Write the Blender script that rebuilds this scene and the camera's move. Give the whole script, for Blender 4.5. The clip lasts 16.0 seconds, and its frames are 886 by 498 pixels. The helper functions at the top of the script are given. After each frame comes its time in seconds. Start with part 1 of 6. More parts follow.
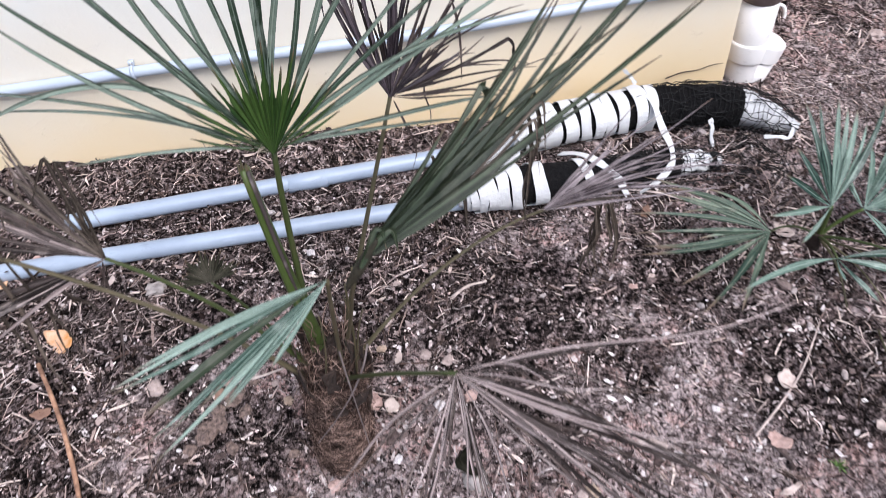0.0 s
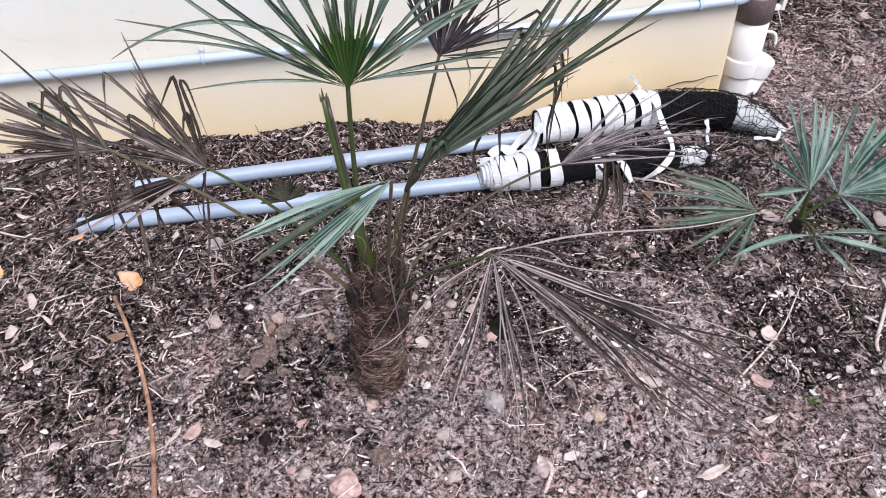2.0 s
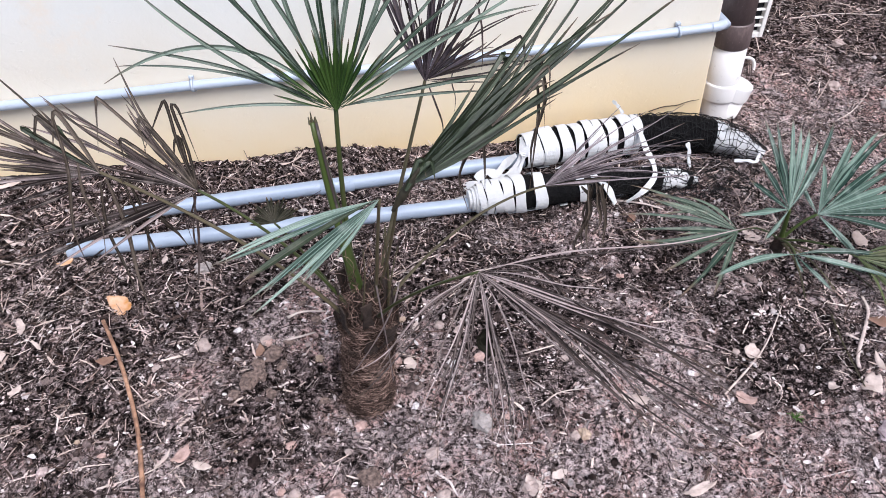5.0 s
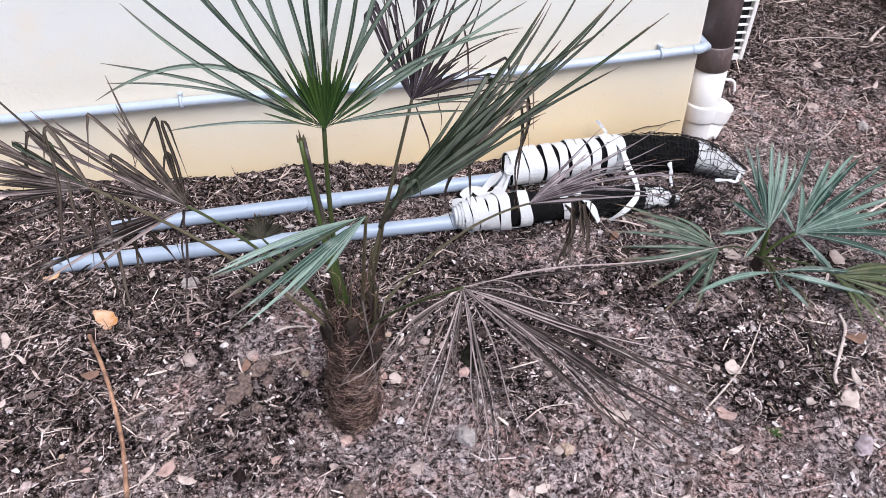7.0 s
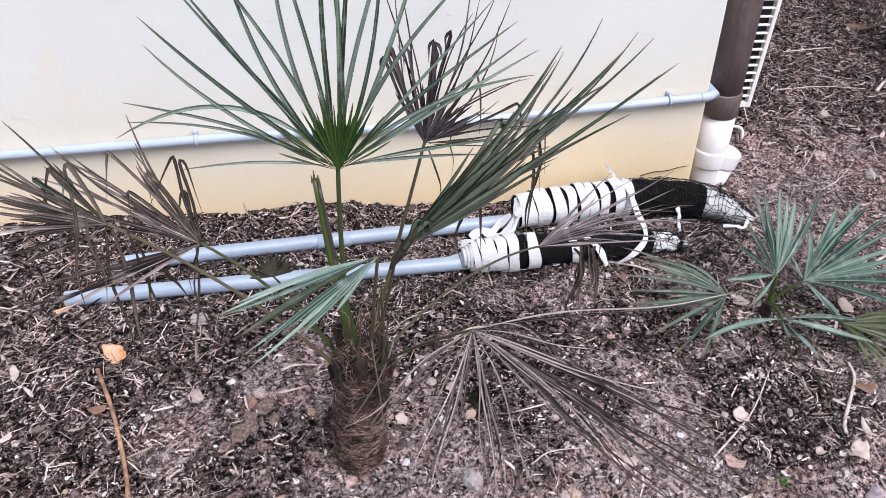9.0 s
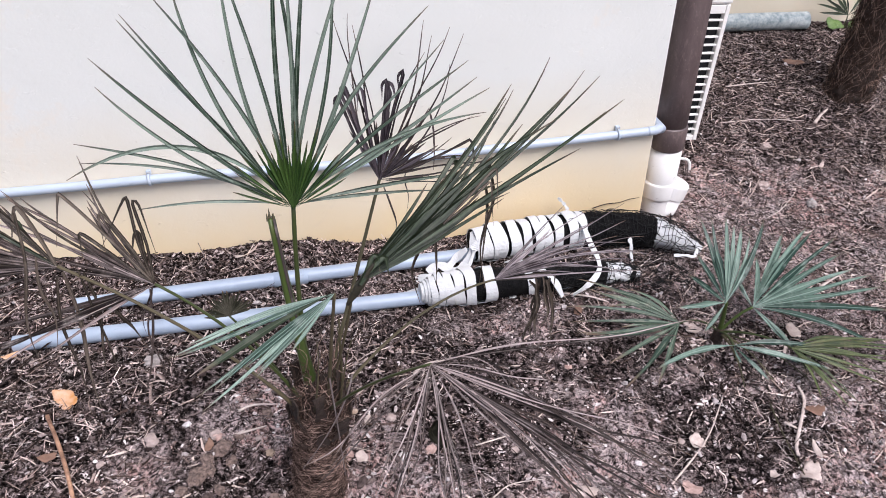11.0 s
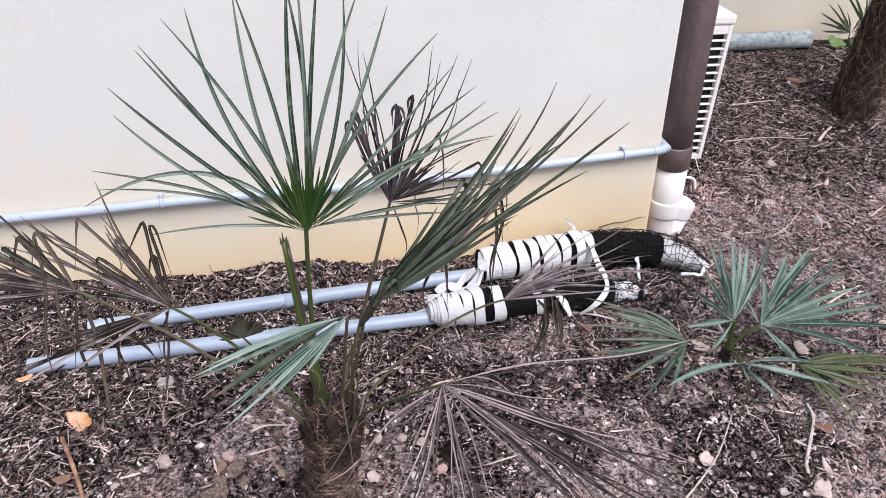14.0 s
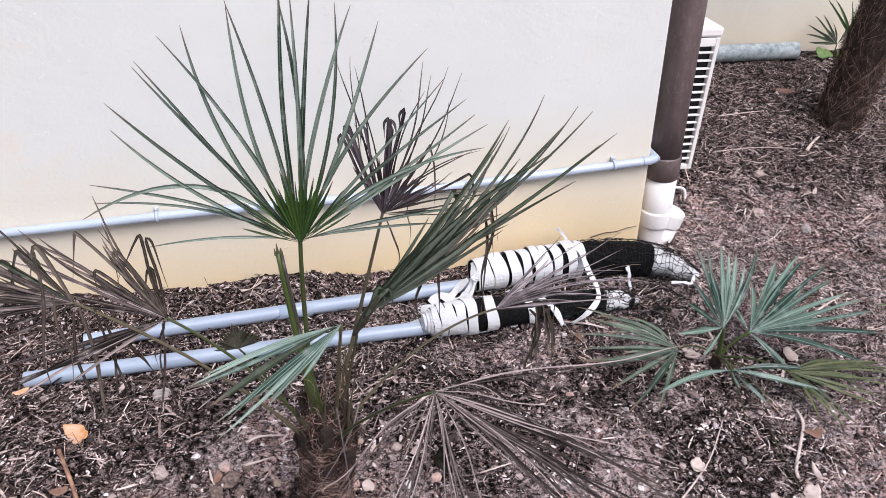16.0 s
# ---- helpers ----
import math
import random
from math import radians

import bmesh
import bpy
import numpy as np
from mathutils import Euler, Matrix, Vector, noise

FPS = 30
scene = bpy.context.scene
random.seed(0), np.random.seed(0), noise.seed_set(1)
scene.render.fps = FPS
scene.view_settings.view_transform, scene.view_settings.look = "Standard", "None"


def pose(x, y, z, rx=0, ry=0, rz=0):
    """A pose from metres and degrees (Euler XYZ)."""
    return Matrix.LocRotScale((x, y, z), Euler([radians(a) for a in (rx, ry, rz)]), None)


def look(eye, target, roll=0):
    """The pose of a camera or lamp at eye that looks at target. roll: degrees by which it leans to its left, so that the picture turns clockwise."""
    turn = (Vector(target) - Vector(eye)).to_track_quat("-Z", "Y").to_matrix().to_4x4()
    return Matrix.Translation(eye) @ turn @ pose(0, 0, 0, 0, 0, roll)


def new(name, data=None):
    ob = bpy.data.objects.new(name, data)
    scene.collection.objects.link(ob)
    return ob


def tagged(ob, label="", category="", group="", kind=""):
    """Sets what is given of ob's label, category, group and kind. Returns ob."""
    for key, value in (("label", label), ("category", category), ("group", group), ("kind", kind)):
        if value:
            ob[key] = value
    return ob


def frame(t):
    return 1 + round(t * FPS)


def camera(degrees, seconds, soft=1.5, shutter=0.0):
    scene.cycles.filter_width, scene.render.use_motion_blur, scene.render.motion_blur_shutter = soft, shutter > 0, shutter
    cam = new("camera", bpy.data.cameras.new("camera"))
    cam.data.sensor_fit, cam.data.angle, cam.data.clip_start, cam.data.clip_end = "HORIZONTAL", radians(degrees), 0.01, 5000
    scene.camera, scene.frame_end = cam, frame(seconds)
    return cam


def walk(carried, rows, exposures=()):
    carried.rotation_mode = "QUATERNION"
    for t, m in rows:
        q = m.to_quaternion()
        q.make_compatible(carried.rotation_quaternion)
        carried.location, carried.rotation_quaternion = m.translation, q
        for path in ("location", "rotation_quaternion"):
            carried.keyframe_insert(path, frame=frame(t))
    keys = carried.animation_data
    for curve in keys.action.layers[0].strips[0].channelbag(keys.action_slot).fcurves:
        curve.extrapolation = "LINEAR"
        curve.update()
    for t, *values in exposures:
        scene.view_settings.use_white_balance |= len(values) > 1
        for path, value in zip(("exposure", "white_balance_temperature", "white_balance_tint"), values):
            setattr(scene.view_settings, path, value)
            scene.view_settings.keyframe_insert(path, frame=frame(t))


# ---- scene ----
cam = camera(59.82, 16.0, 0.5, 0.4)
# seconds, eye (x, y, z), yaw, pitch, roll
ROWS = [
    (0, -0.8907, -1.5227, 1.2370, -4.94, -47.81, -5.45),
    (0.5, -0.8978, -1.6904, 1.2375, -6.76, -46.35, -5.23),
    (1, -0.8989, -1.7655, 1.2767, -9.98, -45.33, -3.85),
    (1.5, -0.9643, -1.7825, 1.2678, -7.26, -44.33, -4.30),
    (2, -0.9812, -1.8028, 1.2594, -5.01, -43.79, -3.39),
    (2.5, -0.9830, -1.8140, 1.2553, -3.67, -43.18, -2.88),
    (3, -0.9768, -1.8110, 1.2608, -3.41, -42.69, -2.99),
    (3.5, -0.9713, -1.8011, 1.2618, -4.17, -42.28, -3.09),
    (4, -0.9794, -1.8114, 1.2627, -5.01, -42.07, -3.22),
    (6.5, -0.9837, -1.8374, 1.2697, -7.72, -41.02, -1.93),
    (7, -0.9838, -1.8433, 1.2771, -7.82, -40.57, -1.67),
    (7.5, -0.9834, -1.8412, 1.2759, -7.66, -40.00, -1.39),
    (8, -0.9927, -1.8442, 1.2868, -7.30, -39.21, -1.29),
    (8.5, -1.0006, -1.8494, 1.2898, -7.11, -38.45, -1.17),
    (9, -0.9913, -1.8466, 1.2869, -7.34, -37.69, -0.91),
    (11.5, -0.9872, -1.8579, 1.2995, -11.73, -34.68, -0.02),
    (12, -0.9843, -1.8575, 1.3058, -11.70, -34.29, -0.40),
    (12.5, -0.9840, -1.8628, 1.3115, -11.40, -33.97, -0.73),
    (13, -0.9927, -1.8695, 1.3097, -10.87, -33.85, -1.01),
    (13.5, -0.9975, -1.8671, 1.3106, -10.67, -33.82, -0.88),
    (14, -0.9994, -1.8685, 1.3102, -10.70, -33.76, -0.53),
    (14.5, -1.0034, -1.8754, 1.3149, -10.98, -33.47, -0.22),
    (15, -1.0001, -1.8826, 1.3184, -11.25, -33.19, -0.14),
    (15.5, -1.0003, -1.8878, 1.3199, -11.33, -32.92, -0.36),
    (16, -0.9981, -1.8906, 1.3200, -11.16, -32.86, -0.75),
]
walk(cam, [(t, pose(x, y, z, 90 + pitch, 0, yaw) @ pose(0, 0, 0, 0, 0, roll)) for t, x, y, z, yaw, pitch, roll in ROWS],
     [(0.0, 0.70, 5950, 13.0), (3.0, 0.67, 5950, 13.0), (7.0, 0.65, 5950, 13.0), (9.0, 0.63, 5980, 14.0), (11.5, 0.60, 6100, 15.0), (16.0, 0.58, 6100, 15.0)])

# ---- sky and light: an overcast day ----
world = bpy.data.worlds.new("overcast_sky")
scene.world = world
world.use_nodes = True
wn = world.node_tree
sky = wn.nodes.new("ShaderNodeTexSky")
sky.sky_type = "NISHITA"
sky.sun_disc = False
sky.sun_elevation = radians(52)
sky.sun_rotation = radians(153)
sky.air_density, sky.dust_density, sky.ozone_density = 1.0, 3.5, 1.0
wn.links.new(sky.outputs[0], wn.nodes["Background"].inputs[0])
wn.nodes["Background"].inputs[1].default_value = 0.088
sun_data = bpy.data.lights.new("sun", "SUN")
sun_data.energy, sun_data.angle, sun_data.color = 2.55, radians(38), (1.0, 0.97, 0.93)
sun = new("sun", sun_data)
sun.matrix_world = look((1.5, -3.7, 6.2), (0, 0, 0))


# ---- materials ----
class Nodes:
    """A small builder for one procedural material."""

    def __init__(self, name, rough=0.7, metal=0.0, spec=0.5):
        self.mat = bpy.data.materials.new(name)
        self.mat.use_nodes = True
        self.t = self.mat.node_tree
        self.bsdf = self.t.nodes["Principled BSDF"]
        self.bsdf.inputs["Roughness"].default_value = rough
        self.bsdf.inputs["Metallic"].default_value = metal
        self.bsdf.inputs["Specular IOR Level"].default_value = spec
        self.coord = self.t.nodes.new("ShaderNodeTexCoord").outputs["Object"]

    def link(self, a, b):
        self.t.links.new(a, b)

    def stretch(self, sx, sy, sz):
        m = self.t.nodes.new("ShaderNodeMapping")
        m.inputs["Scale"].default_value = (sx, sy, sz)
        self.link(self.coord, m.inputs["Vector"])
        return m.outputs[0]

    def noise(self, scale, detail=4.0, rough=0.55, vec=None, warp=0.0):
        n = self.t.nodes.new("ShaderNodeTexNoise")
        n.inputs["Scale"].default_value = scale
        n.inputs["Detail"].default_value = detail
        n.inputs["Roughness"].default_value = rough
        n.inputs["Distortion"].default_value = warp
        self.link(vec or self.coord, n.inputs["Vector"])
        return n.outputs["Fac"]

    def ramp(self, fac, *stops):
        r = self.t.nodes.new("ShaderNodeValToRGB")
        e = r.color_ramp.elements
        while len(e) < len(stops):
            e.new(0.5)
        for el, (at, col) in zip(e, stops):
            el.position, el.color = at, (*col, 1.0)
        self.link(fac, r.inputs[0])
        return r.outputs[0]

    def mix(self, fac, a, b, blend="MIX"):
        m = self.t.nodes.new("ShaderNodeMix")
        m.data_type, m.blend_type = "RGBA", blend
        for socket, value in ((m.inputs[0], fac), (m.inputs[6], a), (m.inputs[7], b)):
            if isinstance(value, (int, float)):
                socket.default_value = value
            elif isinstance(value, tuple):
                socket.default_value = (*value, 1.0)
            else:
                self.link(value, socket)
        return m.outputs[2]

    def island(self):
        return self.t.nodes.new("ShaderNodeNewGeometry").outputs["Random Per Island"]

    def chance(self):
        return self.t.nodes.new("ShaderNodeObjectInfo").outputs["Random"]

    def height(self):
        s = self.t.nodes.new("ShaderNodeSeparateXYZ")
        self.link(self.coord, s.inputs[0])
        return s.outputs[2]

    def math(self, op, a, b):
        m = self.t.nodes.new("ShaderNodeMath")
        m.operation = op
        for socket, value in zip(m.inputs, (a, b)):
            if isinstance(value, (int, float)):
                socket.default_value = value
            else:
                self.link(value, socket)
        return m.outputs[0]

    def done(self, color, *bumps, rough=None):
        if isinstance(color, tuple):
            self.bsdf.inputs["Base Color"].default_value = (*color, 1.0)
        else:
            self.link(color, self.bsdf.inputs["Base Color"])
        if rough is not None:
            self.link(rough, self.bsdf.inputs["Roughness"])
        last = None
        for fac, strength, depth in bumps:
            b = self.t.nodes.new("ShaderNodeBump")
            b.inputs["Strength"].default_value, b.inputs["Distance"].default_value = strength, depth
            self.link(fac, b.inputs["Height"])
            if last:
                self.link(last, b.inputs["Normal"])
            last = b.outputs[0]
        if last:
            self.link(last, self.bsdf.inputs["Normal"])
        return self.mat


def dry_ground(m):
    """Where the soil is dry and dusty: out in the open, away from the house."""
    at = m.t.nodes.new("ShaderNodeSeparateXYZ")
    m.link(m.coord, at.inputs[0])
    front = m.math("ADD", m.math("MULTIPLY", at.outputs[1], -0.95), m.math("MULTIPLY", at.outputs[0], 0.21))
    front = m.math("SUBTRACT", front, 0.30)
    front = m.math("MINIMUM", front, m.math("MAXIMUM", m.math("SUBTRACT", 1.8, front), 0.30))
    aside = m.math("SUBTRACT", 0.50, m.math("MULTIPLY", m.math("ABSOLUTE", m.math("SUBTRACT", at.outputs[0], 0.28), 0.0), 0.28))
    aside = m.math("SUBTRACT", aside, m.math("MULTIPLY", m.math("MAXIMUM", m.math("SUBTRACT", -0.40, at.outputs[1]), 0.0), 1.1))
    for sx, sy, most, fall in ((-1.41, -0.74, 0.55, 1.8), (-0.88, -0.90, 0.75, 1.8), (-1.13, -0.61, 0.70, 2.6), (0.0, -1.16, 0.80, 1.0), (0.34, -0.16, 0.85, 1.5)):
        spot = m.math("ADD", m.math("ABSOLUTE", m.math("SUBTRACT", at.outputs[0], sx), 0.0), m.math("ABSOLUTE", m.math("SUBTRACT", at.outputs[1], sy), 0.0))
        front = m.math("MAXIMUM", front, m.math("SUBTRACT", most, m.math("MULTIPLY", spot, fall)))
    # darker soil about the small palm, and deep mulch further off
    palm_dist = m.math("ADD", m.math("ABSOLUTE", m.math("SUBTRACT", at.outputs[0], -0.10), 0.0), m.math("MULTIPLY", m.math("ABSOLUTE", m.math("SUBTRACT", at.outputs[1], -0.86), 0.0), 1.3))
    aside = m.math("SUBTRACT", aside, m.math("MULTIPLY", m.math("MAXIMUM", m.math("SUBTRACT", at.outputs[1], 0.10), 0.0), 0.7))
    front = m.math("SUBTRACT", front, m.math("MAXIMUM", m.math("SUBTRACT", 0.90, m.math("MULTIPLY", palm_dist, 3.0)), 0.0))
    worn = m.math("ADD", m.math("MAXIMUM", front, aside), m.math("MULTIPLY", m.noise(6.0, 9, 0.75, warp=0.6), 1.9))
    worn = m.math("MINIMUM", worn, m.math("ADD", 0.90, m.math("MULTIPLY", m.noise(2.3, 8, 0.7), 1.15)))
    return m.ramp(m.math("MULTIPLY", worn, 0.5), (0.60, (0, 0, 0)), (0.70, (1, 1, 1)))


def soil_material():
    m = Nodes("garden_soil", 1.0, spec=0.05)
    # near-black stops put the shade of gaps between crumbs into the soil colour
    dark_soil = m.ramp(m.noise(70, 6, 0.8), (0.43, (0.00194, 0.0015, 0.001477)), (0.49, (0.0291, 0.021, 0.02004)), (0.57, (0.2328, 0.178, 0.1751)), (0.65, (0.6014, 0.49, 0.4906)))
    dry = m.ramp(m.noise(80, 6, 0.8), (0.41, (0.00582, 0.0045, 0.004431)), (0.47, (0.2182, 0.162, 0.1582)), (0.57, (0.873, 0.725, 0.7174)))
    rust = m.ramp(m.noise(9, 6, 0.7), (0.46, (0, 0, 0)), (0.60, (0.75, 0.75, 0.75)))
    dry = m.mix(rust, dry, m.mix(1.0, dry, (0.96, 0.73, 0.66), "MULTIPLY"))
    return m.done(m.mix(dry_ground(m), dark_soil, dry), (m.noise(60, 8, 0.7), 1.0, 0.03), (m.noise(260, 3, 0.6), 0.9, 0.010))


def speck_material(name, stops, rough=0.9, grain=300, dust=0.0, patch=0.0):
    m = Nodes(name, rough, spec=0.08)
    col = m.ramp(m.island(), *stops)
    worn = m.ramp(m.noise(grain, 4, 0.6), (0.3, (0.5, 0.5, 0.5)), (0.7, (1.2, 1.2, 1.2)))
    col = m.mix(1.0, col, worn, "MULTIPLY")
    if patch:
        # dark drifts among pale ones: shade in the litter's gaps, put into the colour
        col = m.mix(patch, col, m.mix(1.0, col, m.ramp(m.noise(21, 7, 0.75, warp=0.5), (0.40, (0.10, 0.09, 0.085)), (0.50, (0.95, 0.93, 0.92)), (0.62, (1.75, 1.65, 1.62))), "MULTIPLY"))
    if name.endswith("hairs"):
        col = m.mix(1.0, col, m.ramp(m.noise(24, 5, 0.65), (0.36, (0.35, 0.33, 0.32)), (0.64, (1.5, 1.4, 1.35))), "MULTIPLY")
    if dust:
        col = m.mix(m.math("MULTIPLY", dry_ground(m), dust), col, m.ramp(m.island(), (0.0, (0.0388, 0.029, 0.02848)), (0.40, (0.2425, 0.186, 0.1794)), (1.0, (0.7954, 0.69, 0.6805))))
    return m.done(col, (m.noise(grain * 1.5, 3), 0.5, 0.002))


def wall_material(name, shade_amount):
    m = Nodes(name, 0.85, spec=0.25)
    trowel = m.noise(4.2, 7, 0.6, m.stretch(1.0, 1.0, 1.5), 0.8)
    stroke = m.ramp(m.noise(9.0, 5, 0.6, m.stretch(0.9, 1.0, 1.7), 2.2), (0.60, (0, 0, 0)), (0.72, (1, 1, 1)))
    scar = m.ramp(m.noise(42, 6, 0.7, m.stretch(0.6, 1.0, 1.3), 0.8), (0.63, (0, 0, 0)), (0.74, (1, 1, 1)))
    grit = m.noise(95, 5, 0.6)
    broad = m.ramp(m.noise(1.4, 5, 0.55), (0.3, (0.640, 0.648, 0.615)), (0.7, (0.718, 0.725, 0.698)))
    # ochre towards the wall's foot puts the dimmer light there into the colour
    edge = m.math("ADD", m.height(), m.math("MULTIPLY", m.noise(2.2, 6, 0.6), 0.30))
    foot_shade = m.ramp(edge, (0.18, (1, 1, 1)), (0.40, (0.45, 0.45, 0.45)), (0.66, (0, 0, 0)))
    col = m.mix(m.math("MULTIPLY", foot_shade, shade_amount), broad, (0.72, 0.565, 0.345))
    spots = m.ramp(m.noise(3.3, 6, 0.7), (0.60, (0, 0, 0)), (0.74, (0.5, 0.5, 0.5)))
    col = m.mix(spots, col, (0.76, 0.64, 0.50))
    fleck = m.ramp(m.noise(26, 3, 0.6), (0.74, (0, 0, 0)), (0.80, (0.4, 0.4, 0.4)))
    col = m.mix(fleck, col, (0.45, 0.38, 0.31))
    # strokes and scars darkened: the shade of their relief, put into the colour
    relief_shade = m.mix(0.5, stroke, scar)
    col = m.mix(m.math("MULTIPLY", relief_shade, 0.10), col, (0.38, 0.35, 0.34))
    return m.done(col, (trowel, 0.15, 0.022), (stroke, 0.12, 0.003), (scar, 0.45, 0.003), (grit, 0.18, 0.003))


def pipe_material(name, base, dark, rough=0.35):
    m = Nodes(name, rough, spec=0.5)
    col = m.ramp(m.noise(7, 6, 0.65), (0.35, base), (0.75, dark))
    scuff = m.ramp(m.noise(60, 5, 0.7, m.stretch(0.25, 1, 1)), (0.60, (0, 0, 0)), (0.72, (0.4, 0.4, 0.4)))
    return m.done(m.mix(scuff, col, tuple(c * 0.45 for c in dark)), (m.noise(160, 3), 0.12, 0.001))


def leaf_material(name, low, high, tip, rough=0.45, streak=1.0, spec=0.28, dry=0.86, rib=0.45):
    """Leaf skin with fibres along the blade, blotches, and a dried tip."""
    m = Nodes(name, rough, spec=spec)
    uv = m.t.nodes.new("ShaderNodeTexCoord").outputs["UV"]
    stretch = m.t.nodes.new("ShaderNodeMapping")
    stretch.inputs["Scale"].default_value = (9.0, 2.0, 1.0)
    m.link(uv, stretch.inputs["Vector"])
    tone = m.ramp(m.chance(), (0.15, low), (0.95, high))
    fibre = m.ramp(m.noise(1.0, 5, 0.7, stretch.outputs[0]), (0.32, (0.34, 0.34, 0.34)), (0.68, (1.7, 1.7, 1.7)))
    col = m.mix(streak, tone, fibre, "MULTIPLY")
    blot = m.ramp(m.noise(28, 5, 0.65), (0.52, (0, 0, 0)), (0.75, (0.6, 0.6, 0.6)))
    col = m.mix(blot, col, tip)
    split = m.t.nodes.new("ShaderNodeSeparateXYZ")
    m.link(uv, split.inputs[0])
    # the midrib is paler than the blade, the margin darker
    across = m.math("ABSOLUTE", m.math("SUBTRACT", m.math("FRACT", split.outputs[0], 0.0), 0.5), 0.0)
    col = m.mix(m.ramp(across, (0.03, (rib, rib, rib)), (0.09, (0, 0, 0))), col, tip)
    col = m.mix(m.ramp(across, (0.38, (0, 0, 0)), (0.47, (0.6, 0.6, 0.6))), col, tuple(c * 0.5 for c in low))
    end = m.ramp(split.outputs[1], (dry, (0, 0, 0)), (min(0.98, dry + 0.16), (0.85, 0.85, 0.85)))
    col = m.mix(end, col, (0.13, 0.085, 0.06))
    return m.done(col, (m.noise(1.5, 3, 0.6, stretch.outputs[0]), 0.35, 0.0012))


def plain_material(name, a, b, rough=0.6, scale=30, grain=200, depth=0.002, spec=0.4, metal=0.0):
    m = Nodes(name, rough, metal, spec)
    return m.done(m.ramp(m.noise(scale, 6, 0.65), (0.3, a), (0.7, b)), (m.noise(grain, 5), 0.5, depth))


SOIL = soil_material()
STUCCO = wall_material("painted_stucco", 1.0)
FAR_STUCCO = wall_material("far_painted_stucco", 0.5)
STRAW = speck_material("dry_straw", ((0.0, (0.01358, 0.01, 0.00844)), (0.50, (0.0582, 0.043, 0.03903)), (0.74, (0.4074, 0.325, 0.3059)), (1.0, (0.873, 0.77, 0.7385))), dust=0.3, patch=0.8)
CHIPS = speck_material("bark_mulch", ((0.0, (0.0097, 0.006, 0.005275)), (0.55, (0.02134, 0.015, 0.01266)), (0.8, (0.1358, 0.098, 0.08968)), (1.0, (0.5335, 0.42, 0.3956))), dust=0.3, patch=0.8)
PEBBLE = speck_material("soil_crumbs", ((0.0, (0.00776, 0.006, 0.005275)), (0.40, (0.03395, 0.025, 0.02321)), (0.62, (0.2619, 0.203, 0.1983)), (0.85, (0.5626, 0.465, 0.4536)), (1.0, (0.8342, 0.73, 0.7174))), dust=0.45, patch=0.8)
GRIT = speck_material("pale_grit", ((0.0, (0.097, 0.07, 0.0633)), (0.55, (0.291, 0.225, 0.211)), (1.0, (0.776, 0.72, 0.7174))))
CLODS = speck_material("crumbled_clods", ((0.0, (0.02134, 0.014, 0.01266)), (0.45, (0.0873, 0.065, 0.06119)), (0.8, (0.2134, 0.166, 0.1604)), (1.0, (0.4074, 0.34, 0.3292))), grain=150, patch=0.8)
SCRAPS = speck_material("pale_leaf_scraps", ((0.0, (0.1552, 0.115, 0.1055)), (0.4, (0.4074, 0.325, 0.3112)), (1.0, (0.873, 0.79, 0.7807))), grain=120)
STRIPS = speck_material("dry_leaf_strips", ((0.0, (0.034, 0.022, 0.018)), (0.35, (0.12, 0.082, 0.070)), (0.60, (0.40, 0.300, 0.265)), (1.0, (0.84, 0.69, 0.62))))
PALE_STONE = plain_material("pale_stone", (0.26, 0.198, 0.182), (0.52, 0.42, 0.385), 0.9, 40, 180, 0.004)
GREY_STONE = plain_material("grey_stone", (0.20, 0.175, 0.165), (0.46, 0.41, 0.39), 0.9, 40, 180, 0.004)
PINK_STONE = plain_material("pink_stone", (0.30, 0.19, 0.165), (0.62, 0.44, 0.39), 0.9, 60, 200, 0.006)
TAN_STONE = plain_material("tan_stone", (0.24, 0.17, 0.12), (0.52, 0.40, 0.31), 0.9, 60, 200, 0.006)
CLOD = plain_material("dry_clod", (0.035, 0.024, 0.020), (0.30, 0.215, 0.185), 0.95, 130, 260, 0.012)
BLUE_PIPE = pipe_material("grey_blue_plastic", (0.35, 0.415, 0.51), (0.27, 0.32, 0.405))
CONDUIT = pipe_material("pale_grey_plastic", (0.43, 0.49, 0.575), (0.37, 0.42, 0.50))


def weathered_pipe(name):
    """Brown plastic, chalked and scratched by the weather."""
    m = Nodes(name, 0.42, spec=0.5)
    col = m.ramp(m.noise(9, 7, 0.7, m.stretch(1, 1, 0.35)), (0.35, (0.080, 0.056, 0.055)), (0.65, (0.150, 0.112, 0.110)))
    chalk = m.ramp(m.noise(70, 6, 0.75, m.stretch(1, 1, 0.4)), (0.52, (0, 0, 0)), (0.70, (0.7, 0.7, 0.7)))
    speck = m.ramp(m.noise(260, 3, 0.6), (0.66, (0, 0, 0)), (0.74, (0.7, 0.7, 0.7)))
    return m.done(m.mix(speck, m.mix(chalk, col, (0.20, 0.15, 0.145)), (0.42, 0.35, 0.33)), (m.noise(120, 4), 0.3, 0.002))


